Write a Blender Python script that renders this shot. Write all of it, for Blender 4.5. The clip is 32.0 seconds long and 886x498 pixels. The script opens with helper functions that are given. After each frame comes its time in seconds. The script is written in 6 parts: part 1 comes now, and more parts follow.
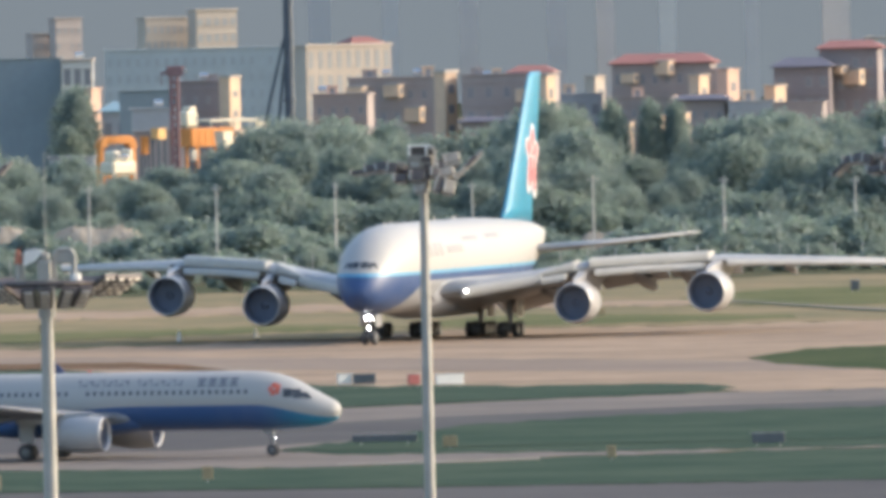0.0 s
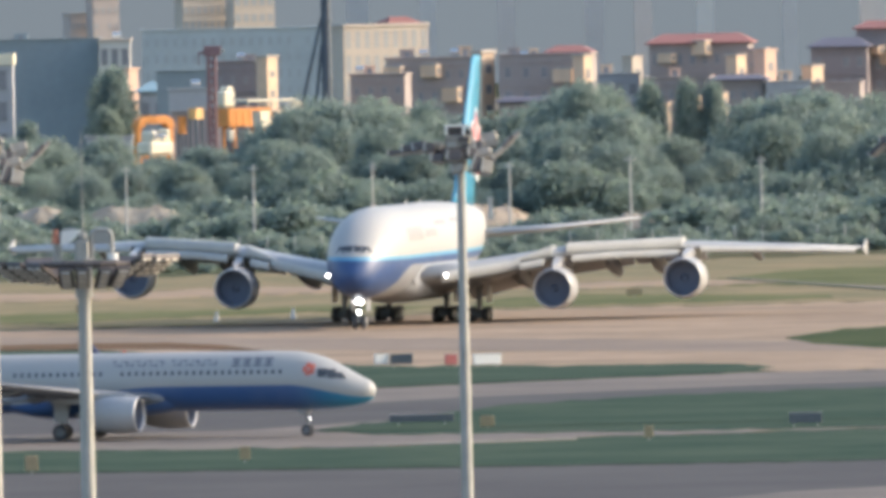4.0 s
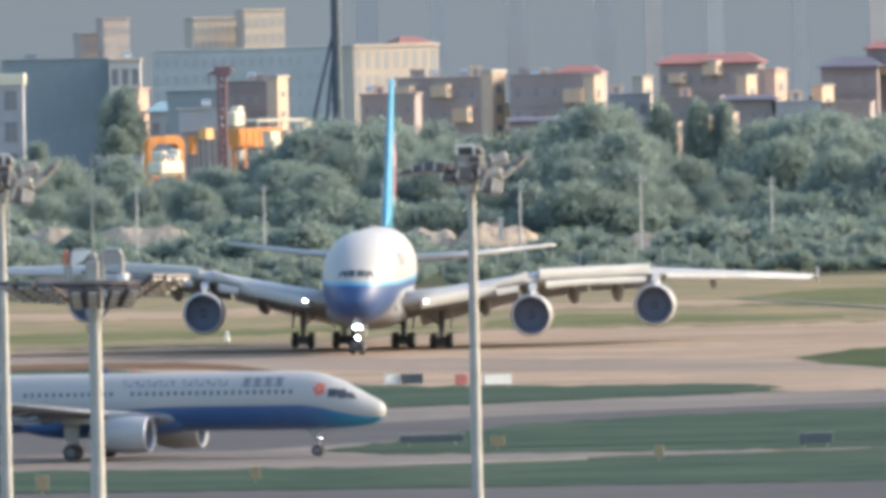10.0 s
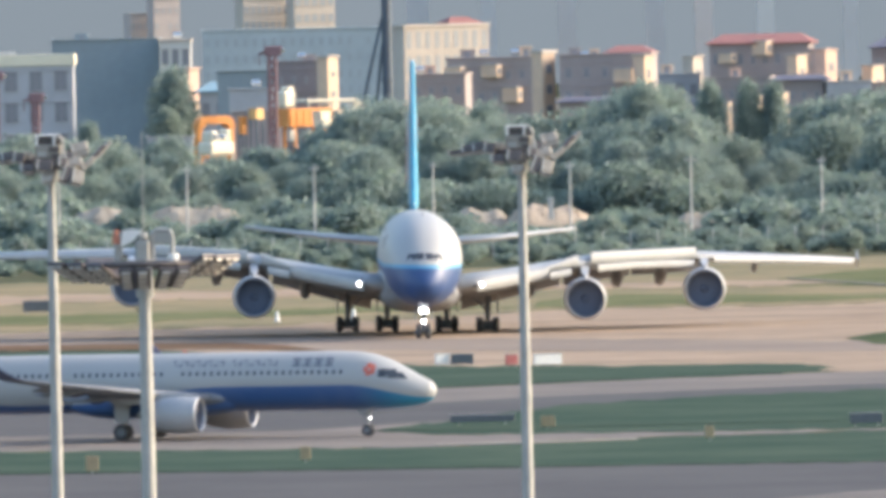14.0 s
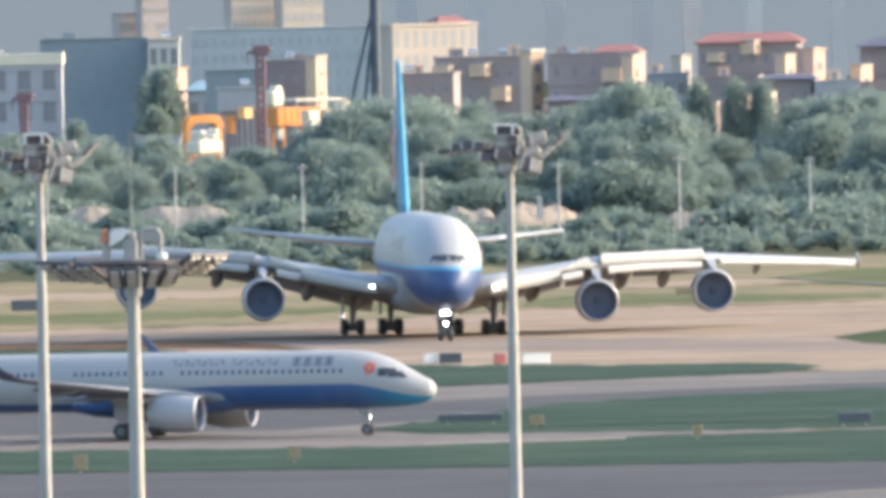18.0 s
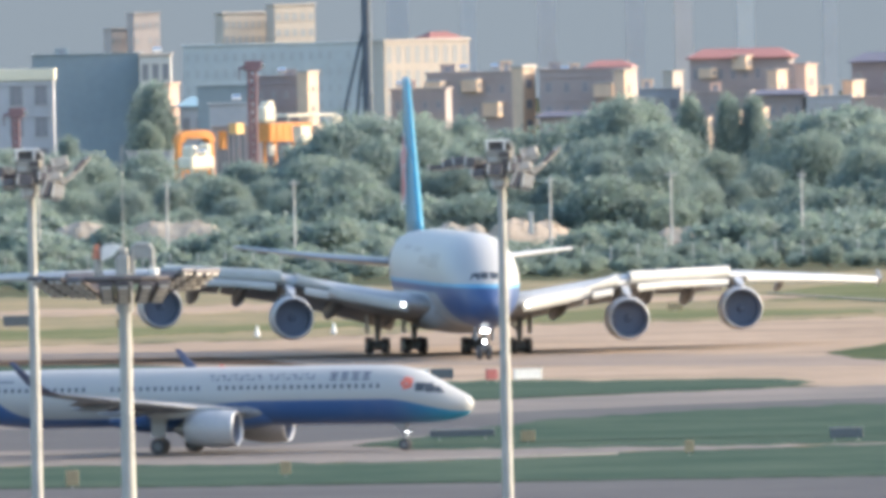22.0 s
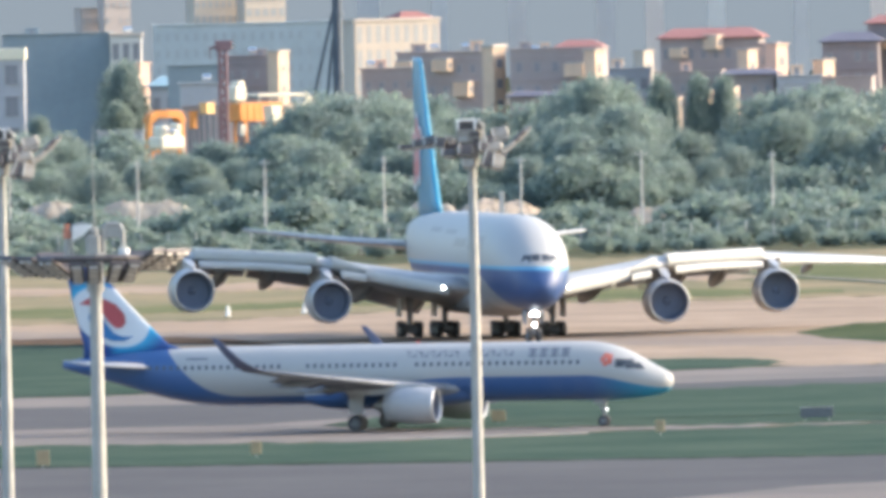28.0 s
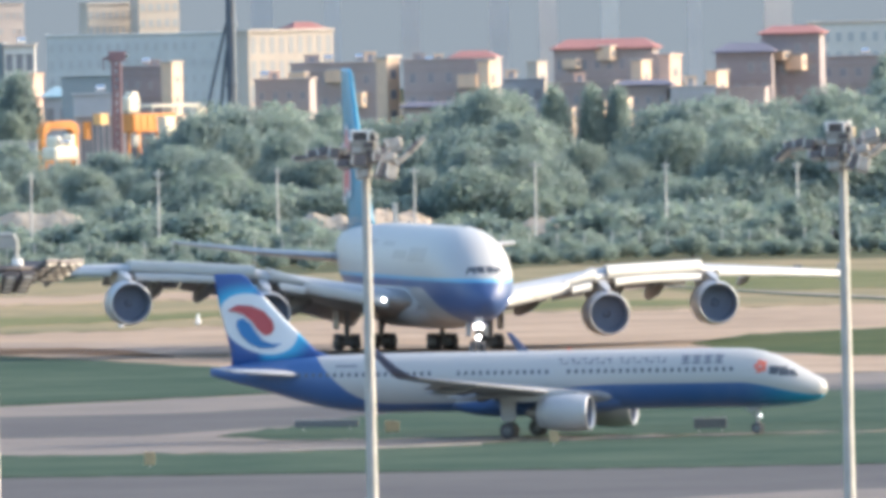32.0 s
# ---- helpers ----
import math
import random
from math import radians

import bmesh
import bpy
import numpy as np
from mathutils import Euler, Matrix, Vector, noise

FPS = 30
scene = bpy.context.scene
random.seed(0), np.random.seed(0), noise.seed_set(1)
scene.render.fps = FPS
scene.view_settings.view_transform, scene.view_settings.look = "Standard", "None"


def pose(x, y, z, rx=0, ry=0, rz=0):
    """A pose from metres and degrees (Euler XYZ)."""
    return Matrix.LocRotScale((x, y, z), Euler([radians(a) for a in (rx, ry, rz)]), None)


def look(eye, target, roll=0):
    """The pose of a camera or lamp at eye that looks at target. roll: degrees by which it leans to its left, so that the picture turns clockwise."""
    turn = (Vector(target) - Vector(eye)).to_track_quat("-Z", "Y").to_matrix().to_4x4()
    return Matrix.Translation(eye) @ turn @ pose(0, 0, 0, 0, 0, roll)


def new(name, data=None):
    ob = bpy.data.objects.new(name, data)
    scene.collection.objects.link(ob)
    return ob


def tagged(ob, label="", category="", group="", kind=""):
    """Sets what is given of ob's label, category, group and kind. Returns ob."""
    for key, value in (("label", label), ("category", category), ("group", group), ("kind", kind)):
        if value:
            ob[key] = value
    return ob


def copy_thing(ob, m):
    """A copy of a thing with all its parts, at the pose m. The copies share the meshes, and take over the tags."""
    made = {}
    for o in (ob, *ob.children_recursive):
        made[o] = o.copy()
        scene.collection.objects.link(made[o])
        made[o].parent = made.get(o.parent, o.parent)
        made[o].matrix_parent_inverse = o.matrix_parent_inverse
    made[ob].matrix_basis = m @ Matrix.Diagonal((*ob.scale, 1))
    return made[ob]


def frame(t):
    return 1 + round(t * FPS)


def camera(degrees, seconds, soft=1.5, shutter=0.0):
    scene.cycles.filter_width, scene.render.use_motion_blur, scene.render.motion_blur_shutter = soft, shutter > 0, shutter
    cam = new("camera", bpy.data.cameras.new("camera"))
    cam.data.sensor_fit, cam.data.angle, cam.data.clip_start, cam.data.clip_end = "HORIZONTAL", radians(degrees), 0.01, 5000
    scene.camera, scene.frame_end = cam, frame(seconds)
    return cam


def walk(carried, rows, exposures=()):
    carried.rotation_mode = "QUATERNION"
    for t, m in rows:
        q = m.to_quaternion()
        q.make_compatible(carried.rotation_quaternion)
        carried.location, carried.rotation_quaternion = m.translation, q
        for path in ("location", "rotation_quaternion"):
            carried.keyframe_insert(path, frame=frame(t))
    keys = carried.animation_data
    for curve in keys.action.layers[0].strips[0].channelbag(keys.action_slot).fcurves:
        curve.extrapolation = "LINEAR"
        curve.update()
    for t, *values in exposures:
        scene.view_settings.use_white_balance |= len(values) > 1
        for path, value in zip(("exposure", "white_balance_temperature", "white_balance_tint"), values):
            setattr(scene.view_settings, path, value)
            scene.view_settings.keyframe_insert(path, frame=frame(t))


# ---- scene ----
# ---- camera: a long lens on a high balcony, panning by hand ----
EYE = (0.0, 0.0, 35.0)
ROLL = -1.25
# seconds, degrees to the right, degrees below the horizon
PAN = (
    (0, 0.2904, 0.8274), (0.5, 0.2755, 0.8368), (1, 0.2557, 0.8485), (1.5, 0.2307, 0.8771), (2, 0.2182, 0.8892),
    (2.5, 0.2037, 0.8816), (3, 0.1822, 0.8688), (3.5, 0.1844, 0.876), (5.5, 0.1816, 0.8979), (6, 0.1714, 0.9101),
    (6.5, 0.1765, 0.9052), (7, 0.1598, 0.8878), (7.5, 0.1503, 0.8707), (8, 0.1918, 0.874), (8.5, 0.1997, 0.8449),
    (9, 0.1758, 0.8174), (9.5, 0.164, 0.8027), (10, 0.1563, 0.8243), (10.5, 0.1654, 0.8588), (11, 0.1771, 0.876),
    (11.5, 0.1003, 0.8744), (12, 0.0109, 0.8431), (12.5, -0.0024, 0.8355), (13, 0, 0.8356), (13.5, 0.0041, 0.8697),
    (14, 0.0137, 0.8773), (14.5, 0.0018, 0.8673), (16.5, 0.0767, 0.786), (17, 0.071, 0.8199), (17.5, 0.0577, 0.8722),
    (18, 0.0465, 0.8804), (18.5, 0.0349, 0.8583), (19, 0.0273, 0.8118), (19.5, 0.0505, 0.8171), (20, 0.1021, 0.8561),
    (20.5, 0.1125, 0.8794), (21, 0.1264, 0.8505), (21.5, 0.1146, 0.8344), (22, 0.0706, 0.8371), (22.5, 0.0676, 0.8687),
    (23, 0.0449, 0.9012), (23.5, 0.0023, 0.8966), (24, -0.0078, 0.8621), (24.5, -0.0102, 0.8573), (26.5, 0.0178, 0.8603),
    (27, 0.0589, 0.8759), (27.5, 0.1158, 0.8917), (28, 0.1523, 0.8962), (28.5, 0.1914, 0.8908), (29, 0.255, 0.8801),
    (29.5, 0.2989, 0.8835), (30, 0.3349, 0.9013), (30.5, 0.3666, 0.902), (31, 0.3985, 0.8906), (31.5, 0.4234, 0.8765),
    (32, 0.4526, 0.8722),
)


# seconds, stops, kelvin, tint: the picture brightens and cools a little on the way
EXPOSURES = ((0, 0.96, 6000, 10.2), (8, 1.10, 5960, 10.2), (13, 1.24, 5940, 10.2), (19, 1.40, 5870, 9.8), (32, 1.51, 5850, 10))


def aim(yaw, down):
    a, d = radians(yaw), radians(down)
    way = Vector((math.sin(a) * math.cos(d), math.cos(a) * math.cos(d), -math.sin(d)))
    return look(EYE, Vector(EYE) + way * 100, ROLL)


cam = camera(2.4951, 32.0, soft=4.6)
walk(cam, [(t, aim(a, d)) for t, a, d in PAN], exposures=EXPOSURES)

# ---- world and sun: a low warm sun from the side, in haze ----
SUN_AZ, SUN_EL = 80.0, 25.0     # degrees clockwise from the line of sight, degrees up
world = bpy.data.worlds.new("sky")
scene.world = world
world.use_nodes = True
wn = world.node_tree
sky = wn.nodes.new("ShaderNodeTexSky")
sky.sky_type, sky.sun_disc = "NISHITA", False
sky.sun_elevation, sky.sun_rotation = radians(SUN_EL), radians(SUN_AZ)
sky.air_density, sky.dust_density, sky.ozone_density = 1.2, 3.2, 1.0
bg = wn.nodes["Background"]
wn.links.new(sky.outputs[0], bg.inputs[0])
bg.inputs[1].default_value = 0.15
lamp = bpy.data.lights.new("sun", "SUN")
lamp.energy, lamp.angle, lamp.color = 1.7, radians(10.0), (1.0, 0.79, 0.55)
sun = new("sun", lamp)
az, el = radians(SUN_AZ), radians(SUN_EL)
sun_way = Vector((math.sin(az) * math.cos(el), math.cos(az) * math.cos(el), math.sin(el)))
sun.matrix_basis = look(sun_way * 300, (0, 0, 0))


# ---- materials ----
def rgb(c):
    return (c[0], c[1], c[2], 1.0)


def mat(name, col, rough=0.6, metal=0.0, var=0.12, scale=1.0, fine=6.0, bump=0.0, where="obj", col2=None, island=False, spread=0.0, emit=0.0, gloss=0.5):
    """A surface with two scales of colour variation and a fine relief."""
    m = bpy.data.materials.new(name)
    m.use_nodes = True
    nt = m.node_tree
    n, l = nt.nodes, nt.links
    b = n["Principled BSDF"]
    b.inputs["Roughness"].default_value, b.inputs["Metallic"].default_value = rough, metal
    b.inputs["Specular IOR Level"].default_value = gloss
    if where == "world":
        pos = n.new("ShaderNodeNewGeometry").outputs["Position"]
    else:
        pos = n.new("ShaderNodeTexCoord").outputs["Object"]
    big, small = n.new("ShaderNodeTexNoise"), n.new("ShaderNodeTexNoise")
    for tex, s, dt in ((big, scale, 3.0), (small, scale * fine, 4.0)):
        tex.inputs["Scale"].default_value, tex.inputs["Detail"].default_value = s, dt
        l.new(pos, tex.inputs["Vector"])
    add = n.new("ShaderNodeMath")
    add.operation = "MULTIPLY_ADD"
    l.new(small.outputs[0], add.inputs[0])
    add.inputs[1].default_value = 0.5
    l.new(big.outputs[0], add.inputs[2])
    ramp = n.new("ShaderNodeMapRange")
    l.new(add.outputs[0], ramp.inputs[0])
    ramp.inputs[1].default_value, ramp.inputs[2].default_value = 0.5, 1.0
    mix = n.new("ShaderNodeMix")
    mix.data_type = "RGBA"
    c2 = col2 if col2 else tuple(min(1.0, v * (1 + var)) for v in col)
    c1 = col if col2 else tuple(v * (1 - var) for v in col)
    mix.inputs["A"].default_value, mix.inputs["B"].default_value = rgb(c1), rgb(c2)
    l.new(ramp.outputs[0], mix.inputs["Factor"])
    out = mix.outputs["Result"]
    if spread:
        hsv = n.new("ShaderNodeHueSaturation")
        if island:
            rnd = n.new("ShaderNodeNewGeometry").outputs["Random Per Island"]
        else:
            rnd = n.new("ShaderNodeObjectInfo").outputs["Random"]
        mr = n.new("ShaderNodeMapRange")
        l.new(rnd, mr.inputs[0])
        mr.inputs[3].default_value, mr.inputs[4].default_value = 1 - spread, 1 + spread
        l.new(mr.outputs[0], hsv.inputs["Value"])
        l.new(out, hsv.inputs["Color"])
        out = hsv.outputs[0]
    l.new(out, b.inputs["Base Color"])
    if emit:
        l.new(out, b.inputs["Emission Color"])
        b.inputs["Emission Strength"].default_value = emit
    if bump:
        bp = n.new("ShaderNodeBump")
        bp.inputs["Strength"].default_value, bp.inputs["Distance"].default_value = bump, 0.05
        l.new(small.outputs[0], bp.inputs["Height"])
        l.new(bp.outputs[0], b.inputs["Normal"])
    return m


class Paint:
    """Node helper for painted liveries in the aircraft's own metres (x forward from the nose, y left, z up)."""

    def __init__(self, name, rough):
        self.m = bpy.data.materials.new(name)
        self.m.use_nodes = True
        self.n, self.l = self.m.node_tree.nodes, self.m.node_tree.links
        self.b = self.n["Principled BSDF"]
        self.b.inputs["Roughness"].default_value = rough
        tc = self.n.new("ShaderNodeTexCoord")
        sep = self.n.new("ShaderNodeSeparateXYZ")
        self.l.new(tc.outputs["Object"], sep.inputs[0])
        self.x, self.y, self.z = sep.outputs
        self.pos = tc.outputs["Object"]

    def op(self, kind, a, b=0.0, c=0.0):
        k = self.n.new("ShaderNodeMath")
        k.operation = kind
        for i, v in enumerate((a, b, c)):
            if isinstance(v, (int, float)):
                k.inputs[i].default_value = v
            else:
                self.l.new(v, k.inputs[i])
        return k.outputs[0]

    def step(self, v, lo, hi):
        k = self.n.new("ShaderNodeMapRange")
        k.interpolation_type = "SMOOTHSTEP"
        self.l.new(v, k.inputs[0])
        k.inputs[1].default_value, k.inputs[2].default_value = lo, hi
        return k.outputs[0]

    def mix(self, f, a, b):
        k = self.n.new("ShaderNodeMix")
        k.data_type = "RGBA"
        self.l.new(f, k.inputs["Factor"])
        for key, v in (("A", a), ("B", b)):
            if isinstance(v, tuple):
                k.inputs[key].default_value = rgb(v)
            else:
                self.l.new(v, k.inputs[key])
        return k.outputs["Result"]

    def done(self, col, dirt=0.10, scale=0.35):
        tex = self.n.new("ShaderNodeTexNoise")
        tex.inputs["Scale"].default_value, tex.inputs["Detail"].default_value = scale, 5.0
        self.l.new(self.pos, tex.inputs["Vector"])
        f = self.op("MULTIPLY", self.step(tex.outputs[0], 0.4, 0.75), dirt * 2)
        self.l.new(self.mix(f, col, (0.33, 0.33, 0.34)), self.b.inputs["Base Color"])
        return self.m


WHITE = (0.39, 0.385, 0.372)
DEEP, LIGHT = (0.036, 0.078, 0.205), (0.11, 0.33, 0.52)

# the big jet: white crown, pale blue cheat line, deep blue cheek that sweeps up into a band, grey belly deepened for
# its shade
p = Paint("big_jet_paint", 0.45)
aft = p.op("MULTIPLY", p.x, -1.0)
low = p.op("ADD", p.op("MULTIPLY", p.step(aft, 2.6, 14.0), 3.3), 2.3)          # lower edge of the blue
c = p.mix(p.step(p.op("SUBTRACT", p.z, low), -0.06, 0.06), (0.29, 0.30, 0.32), DEEP)
c = p.mix(p.step(p.z, 6.12, 6.20), c, LIGHT)
c = p.mix(p.step(p.z, 6.44, 6.52), c, WHITE)
BIG_PAINT = p.done(c, 0.05)

# the narrow jet: white, blue below, teal chin, blue tail cone
p = Paint("narrow_jet_paint", 0.42)
aft = p.op("MULTIPLY", p.x, -1.0)
edge = p.op("SUBTRACT", 3.64, p.op("MULTIPLY", p.step(aft, 15.0, 27.0), 1.15))
edge = p.op("SUBTRACT", edge, p.op("MULTIPLY", p.step(p.op("MULTIPLY", aft, -1.0), -6.0, -0.2), 0.95))
up = p.step(aft, 30.0, 39.5)
edge = p.op("ADD", edge, p.op("MULTIPLY", p.op("MULTIPLY", up, up), 5.2))
teal = p.mix(p.step(aft, 0.3, 6.0), (0.02, 0.26, 0.42), (0.048, 0.112, 0.27))
c = p.mix(p.step(p.op("SUBTRACT", p.z, edge), -0.04, 0.04), teal, WHITE)
NARROW_PAINT = p.done(c, 0.05)

p = Paint("narrow_fin_paint", 0.35)
# white oval across the fin, tilted down to the front, with a cyan fade at its two ends
du, dv = p.op("ADD", p.x, 41.15), p.op("SUBTRACT", p.z, 8.22)
along = p.op("ADD", p.op("MULTIPLY", du, 0.92), p.op("MULTIPLY", dv, -0.39))
across = p.op("ADD", p.op("MULTIPLY", du, 0.39), p.op("MULTIPLY", dv, 0.92))
oval = p.op("SQRT", p.op("ADD", p.op("POWER", p.op("DIVIDE", p.op("ABSOLUTE", along), 3.0), 2.0), p.op("POWER", p.op("DIVIDE", p.op("ABSOLUTE", across), 1.95), 2.0)))
glow = p.op("MULTIPLY", p.op("SUBTRACT", 1.0, p.step(oval, 0.98, 1.45)), p.step(p.op("MULTIPLY", p.op("MULTIPLY", du, dv), -1.0), -0.6, 1.2))
c = p.mix(glow, (0.030, 0.085, 0.28), (0.05, 0.36, 0.60))
c = p.mix(p.step(oval, 0.97, 1.03), (0.66, 0.68, 0.70), c)
NARROW_FIN = p.done(c, 0.04)

FIN_BLUE = mat("fin_cyan_paint", (0.035, 0.25, 0.40), 0.35, var=0.08, scale=0.3)
RED = mat("red_emblem_paint", (0.42, 0.075, 0.085), 0.4, var=0.1, scale=0.8)
PALE_RED = mat("rose_emblem_paint", (0.52, 0.15, 0.165), 0.4, var=0.12, scale=0.8)
EMBLEM_WHITE = mat("white_emblem_paint", (0.72, 0.74, 0.76), 0.4, var=0.05)
EMBLEM_BLUE = mat("blue_emblem_paint", (0.035, 0.17, 0.40), 0.4, var=0.08)
SHARK = mat("grey_blue_tip_paint", (0.085, 0.092, 0.15), 0.4, var=0.1, scale=0.6)
ORANGE_RED = mat("orange_red_mark_paint", (0.55, 0.13, 0.08), 0.4, var=0.25, scale=3)
LETTER_GREY = mat("grey_letter_paint", (0.14, 0.15, 0.175), 0.4, var=0.1, scale=3)
FAINT = mat("faint_title_paint", (0.27, 0.255, 0.26), 0.4, var=0.06, scale=2)
# Flap and belly greys deepened to carry the shade under the big jet.
FLAP_GREY = mat("flap_grey_paint", (0.26, 0.265, 0.28), 0.5, var=0.12, scale=0.3)
BELLY_GREY = mat("belly_grey_paint", (0.29, 0.30, 0.32), 0.45, var=0.10, scale=0.25)
WING_GREY = mat("wing_grey_paint", (0.36, 0.365, 0.37), 0.38, var=0.10, scale=0.25)
# Wing grey deepened for the shaded underside that faces the camera.
NARROW_WING = mat("narrow_wing_grey_paint", (0.20, 0.21, 0.23), 0.5, var=0.12, scale=0.4)
TAIL_GREY = mat("tailplane_grey_paint", (0.34, 0.36, 0.39), 0.5, var=0.1, scale=0.4)
SLAT = mat("slat_pale_paint", (0.45, 0.445, 0.42), 0.5, 0.0, var=0.08, scale=0.3)
NACELLE = mat("nacelle_white_paint", (0.40, 0.40, 0.405), 0.34, var=0.08, scale=0.5)
LIP = mat("polished_inlet_lip", (0.55, 0.55, 0.55), 0.40, 0.6, var=0.05)
# Duct and fan greys lifted towards blue, standing for haze over dark inlets.
DUCT = mat("inlet_duct_grey", (0.15, 0.17, 0.225), 0.6, var=0.1)
FAN = mat("fan_blade_grey", (0.15, 0.175, 0.235), 0.8, 0.0, var=0.08, scale=1)
HOT = mat("exhaust_metal", (0.20, 0.19, 0.18), 0.4, 0.7, var=0.15, scale=2)
TYRE = mat("tyre_rubber", (0.075, 0.076, 0.082), 0.9, var=0.15, scale=4)
HUB = mat("wheel_hub_grey", (0.25, 0.26, 0.27), 0.4, 0.3, var=0.1, scale=3)
STRUT = mat("gear_strut_grey", (0.30, 0.305, 0.32), 0.4, 0.2, var=0.12, scale=3)
DARK_BAY = mat("gear_bay_shadow_grey", (0.16, 0.17, 0.19), 0.7, var=0.1)
GLASS = mat("cockpit_glass", (0.06, 0.068, 0.08), 0.10, var=0.1)
CABIN = mat("cabin_window_glass", (0.10, 0.11, 0.13), 0.15, var=0.1)
LANDING = mat("landing_light_lens", (1.0, 0.95, 0.85), 0.2, var=0.02, emit=14.0)
BEACON = mat("red_beacon_lens", (0.6, 0.05, 0.03), 0.25, var=0.05)

GRASS = mat("mown_grass", (0.032, 0.061, 0.045), 0.95, var=0.3, scale=0.07, fine=7, where="world", col2=(0.072, 0.098, 0.070), bump=0.4, gloss=0.03)
DRY = mat("dry_grass", (0.300, 0.235, 0.145), 0.95, scale=0.06, fine=6, where="world", col2=(0.150, 0.150, 0.092), bump=0.4, gloss=0.03)
FRINGE = mat("long_edge_grass", (0.018, 0.037, 0.027), 0.95, scale=0.3, fine=5, where="world", col2=(0.044, 0.062, 0.040), bump=0.5, gloss=0.03)
PATCH = mat("greener_dry_grass", (0.098, 0.115, 0.055), 0.95, scale=0.06, fine=6, where="world", col2=(0.172, 0.167, 0.086), bump=0.4, gloss=0.03)
WEDGE = mat("light_mown_grass", (0.044, 0.068, 0.033), 0.95, scale=0.06, fine=6, where="world", col2=(0.086, 0.099, 0.050), bump=0.4, gloss=0.03)
BROWN = mat("withered_grass", (0.172, 0.098, 0.063), 0.95, scale=0.12, fine=6, where="world", col2=(0.115, 0.086, 0.055), bump=0.4, gloss=0.03)
SCRUB = mat("rough_scrub_ground", (0.07, 0.085, 0.05), 0.95, scale=0.02, fine=10, where="world", col2=(0.11, 0.10, 0.06), bump=0.4, gloss=0.03)
CONCRETE = mat("taxiway_concrete", (0.129, 0.117, 0.108), 0.85, scale=0.06, fine=6, where="world", col2=(0.214, 0.183, 0.160), bump=0.15, gloss=0.12)
TAN = mat("sunlit_concrete_shoulder", (0.218, 0.162, 0.115), 0.85, scale=0.06, fine=6, where="world", col2=(0.392, 0.291, 0.205), bump=0.15, gloss=0.12)
ASPHALT = mat("asphalt", (0.066, 0.063, 0.066), 0.85, scale=0.04, fine=10, where="world", col2=(0.102, 0.096, 0.095), bump=0.2, gloss=0.12)
RUBBER = mat("rubber_streaked_asphalt", (0.196, 0.157, 0.129), 0.85, scale=0.04, fine=10, where="world", col2=(0.286, 0.224, 0.174), bump=0.2, gloss=0.12)
PALE_LINE = mat("pale_edge_concrete", (0.263, 0.242, 0.215), 0.85, scale=0.2, where="world", gloss=0.12)
EARTH = mat("spoil_heap_earth", (0.33, 0.265, 0.195), 0.95, scale=0.7, fine=5, col2=(0.48, 0.385, 0.29), bump=1.0)
RUBBLE = mat("pale_rubble", (0.29, 0.25, 0.20), 0.95, scale=0.9, fine=4, col2=(0.43, 0.375, 0.305), bump=0.8)


# ---- building blocks ----
def part(name, bm, material, parent=None, label="", smooth=False):
    me = bpy.data.meshes.new(name)
    if smooth:
        for f in bm.faces:
            f.smooth = True
    bm.to_mesh(me)
    bm.free()
    for m in (material if isinstance(material, (list, tuple)) else [material]):
        me.materials.append(m)
    ob = new(name, me)
    ob.parent = parent
    return tagged(ob, label)


def again(ob, parent, m):
    """Another object on the same mesh."""
    o = new(ob.name.split(".")[0], ob.data)
    o.parent = parent
    o.matrix_basis = m
    if "label" in ob:
        o["label"] = ob["label"]
    return o


def box(bm, x0, x1, y0, y1, z0, z1, bevel=0.0, m=None):
    r = bmesh.ops.create_cube(bm, size=1.0)
    vs = r["verts"]
    for v in vs:
        v.co = Vector((x0 + (v.co.x + 0.5) * (x1 - x0), y0 + (v.co.y + 0.5) * (y1 - y0), z0 + (v.co.z + 0.5) * (z1 - z0)))
    if bevel:
        es = {e for v in vs for e in v.link_edges}
        out = bmesh.ops.bevel(bm, geom=list(es), offset=bevel, segments=1, affect="EDGES")
        vs = out["verts"]
    if m is not None:
        bmesh.ops.transform(bm, matrix=m, verts=list(set(vs)))
    return vs


def tube(bm, a, b, r0, r1=None, n=12, cap=True):
    """A tapered bar from a to b."""
    a, b = Vector(a), Vector(b)
    r1 = r0 if r1 is None else r1
    d = b - a
    m = Matrix.Translation((a + b) / 2) @ d.to_track_quat("Z", "Y").to_matrix().to_4x4()
    bmesh.ops.create_cone(bm, cap_ends=cap, segments=n, radius1=r0, radius2=r1, depth=d.length, matrix=m)


def skin(bm, rings, close=True, caps=True):
    """Joins rings of points, each of the same count."""
    vs = [[bm.verts.new(q) for q in r] for r in rings]
    n = len(rings[0])
    for a, b in zip(vs, vs[1:]):
        for i in range(n if close else n - 1):
            j = (i + 1) % n
            bm.faces.new((a[i], a[j], b[j], b[i]))
    if caps:
        bm.faces.new(vs[0][::-1])
        bm.faces.new(vs[-1])
    bmesh.ops.recalc_face_normals(bm, faces=bm.faces[:])


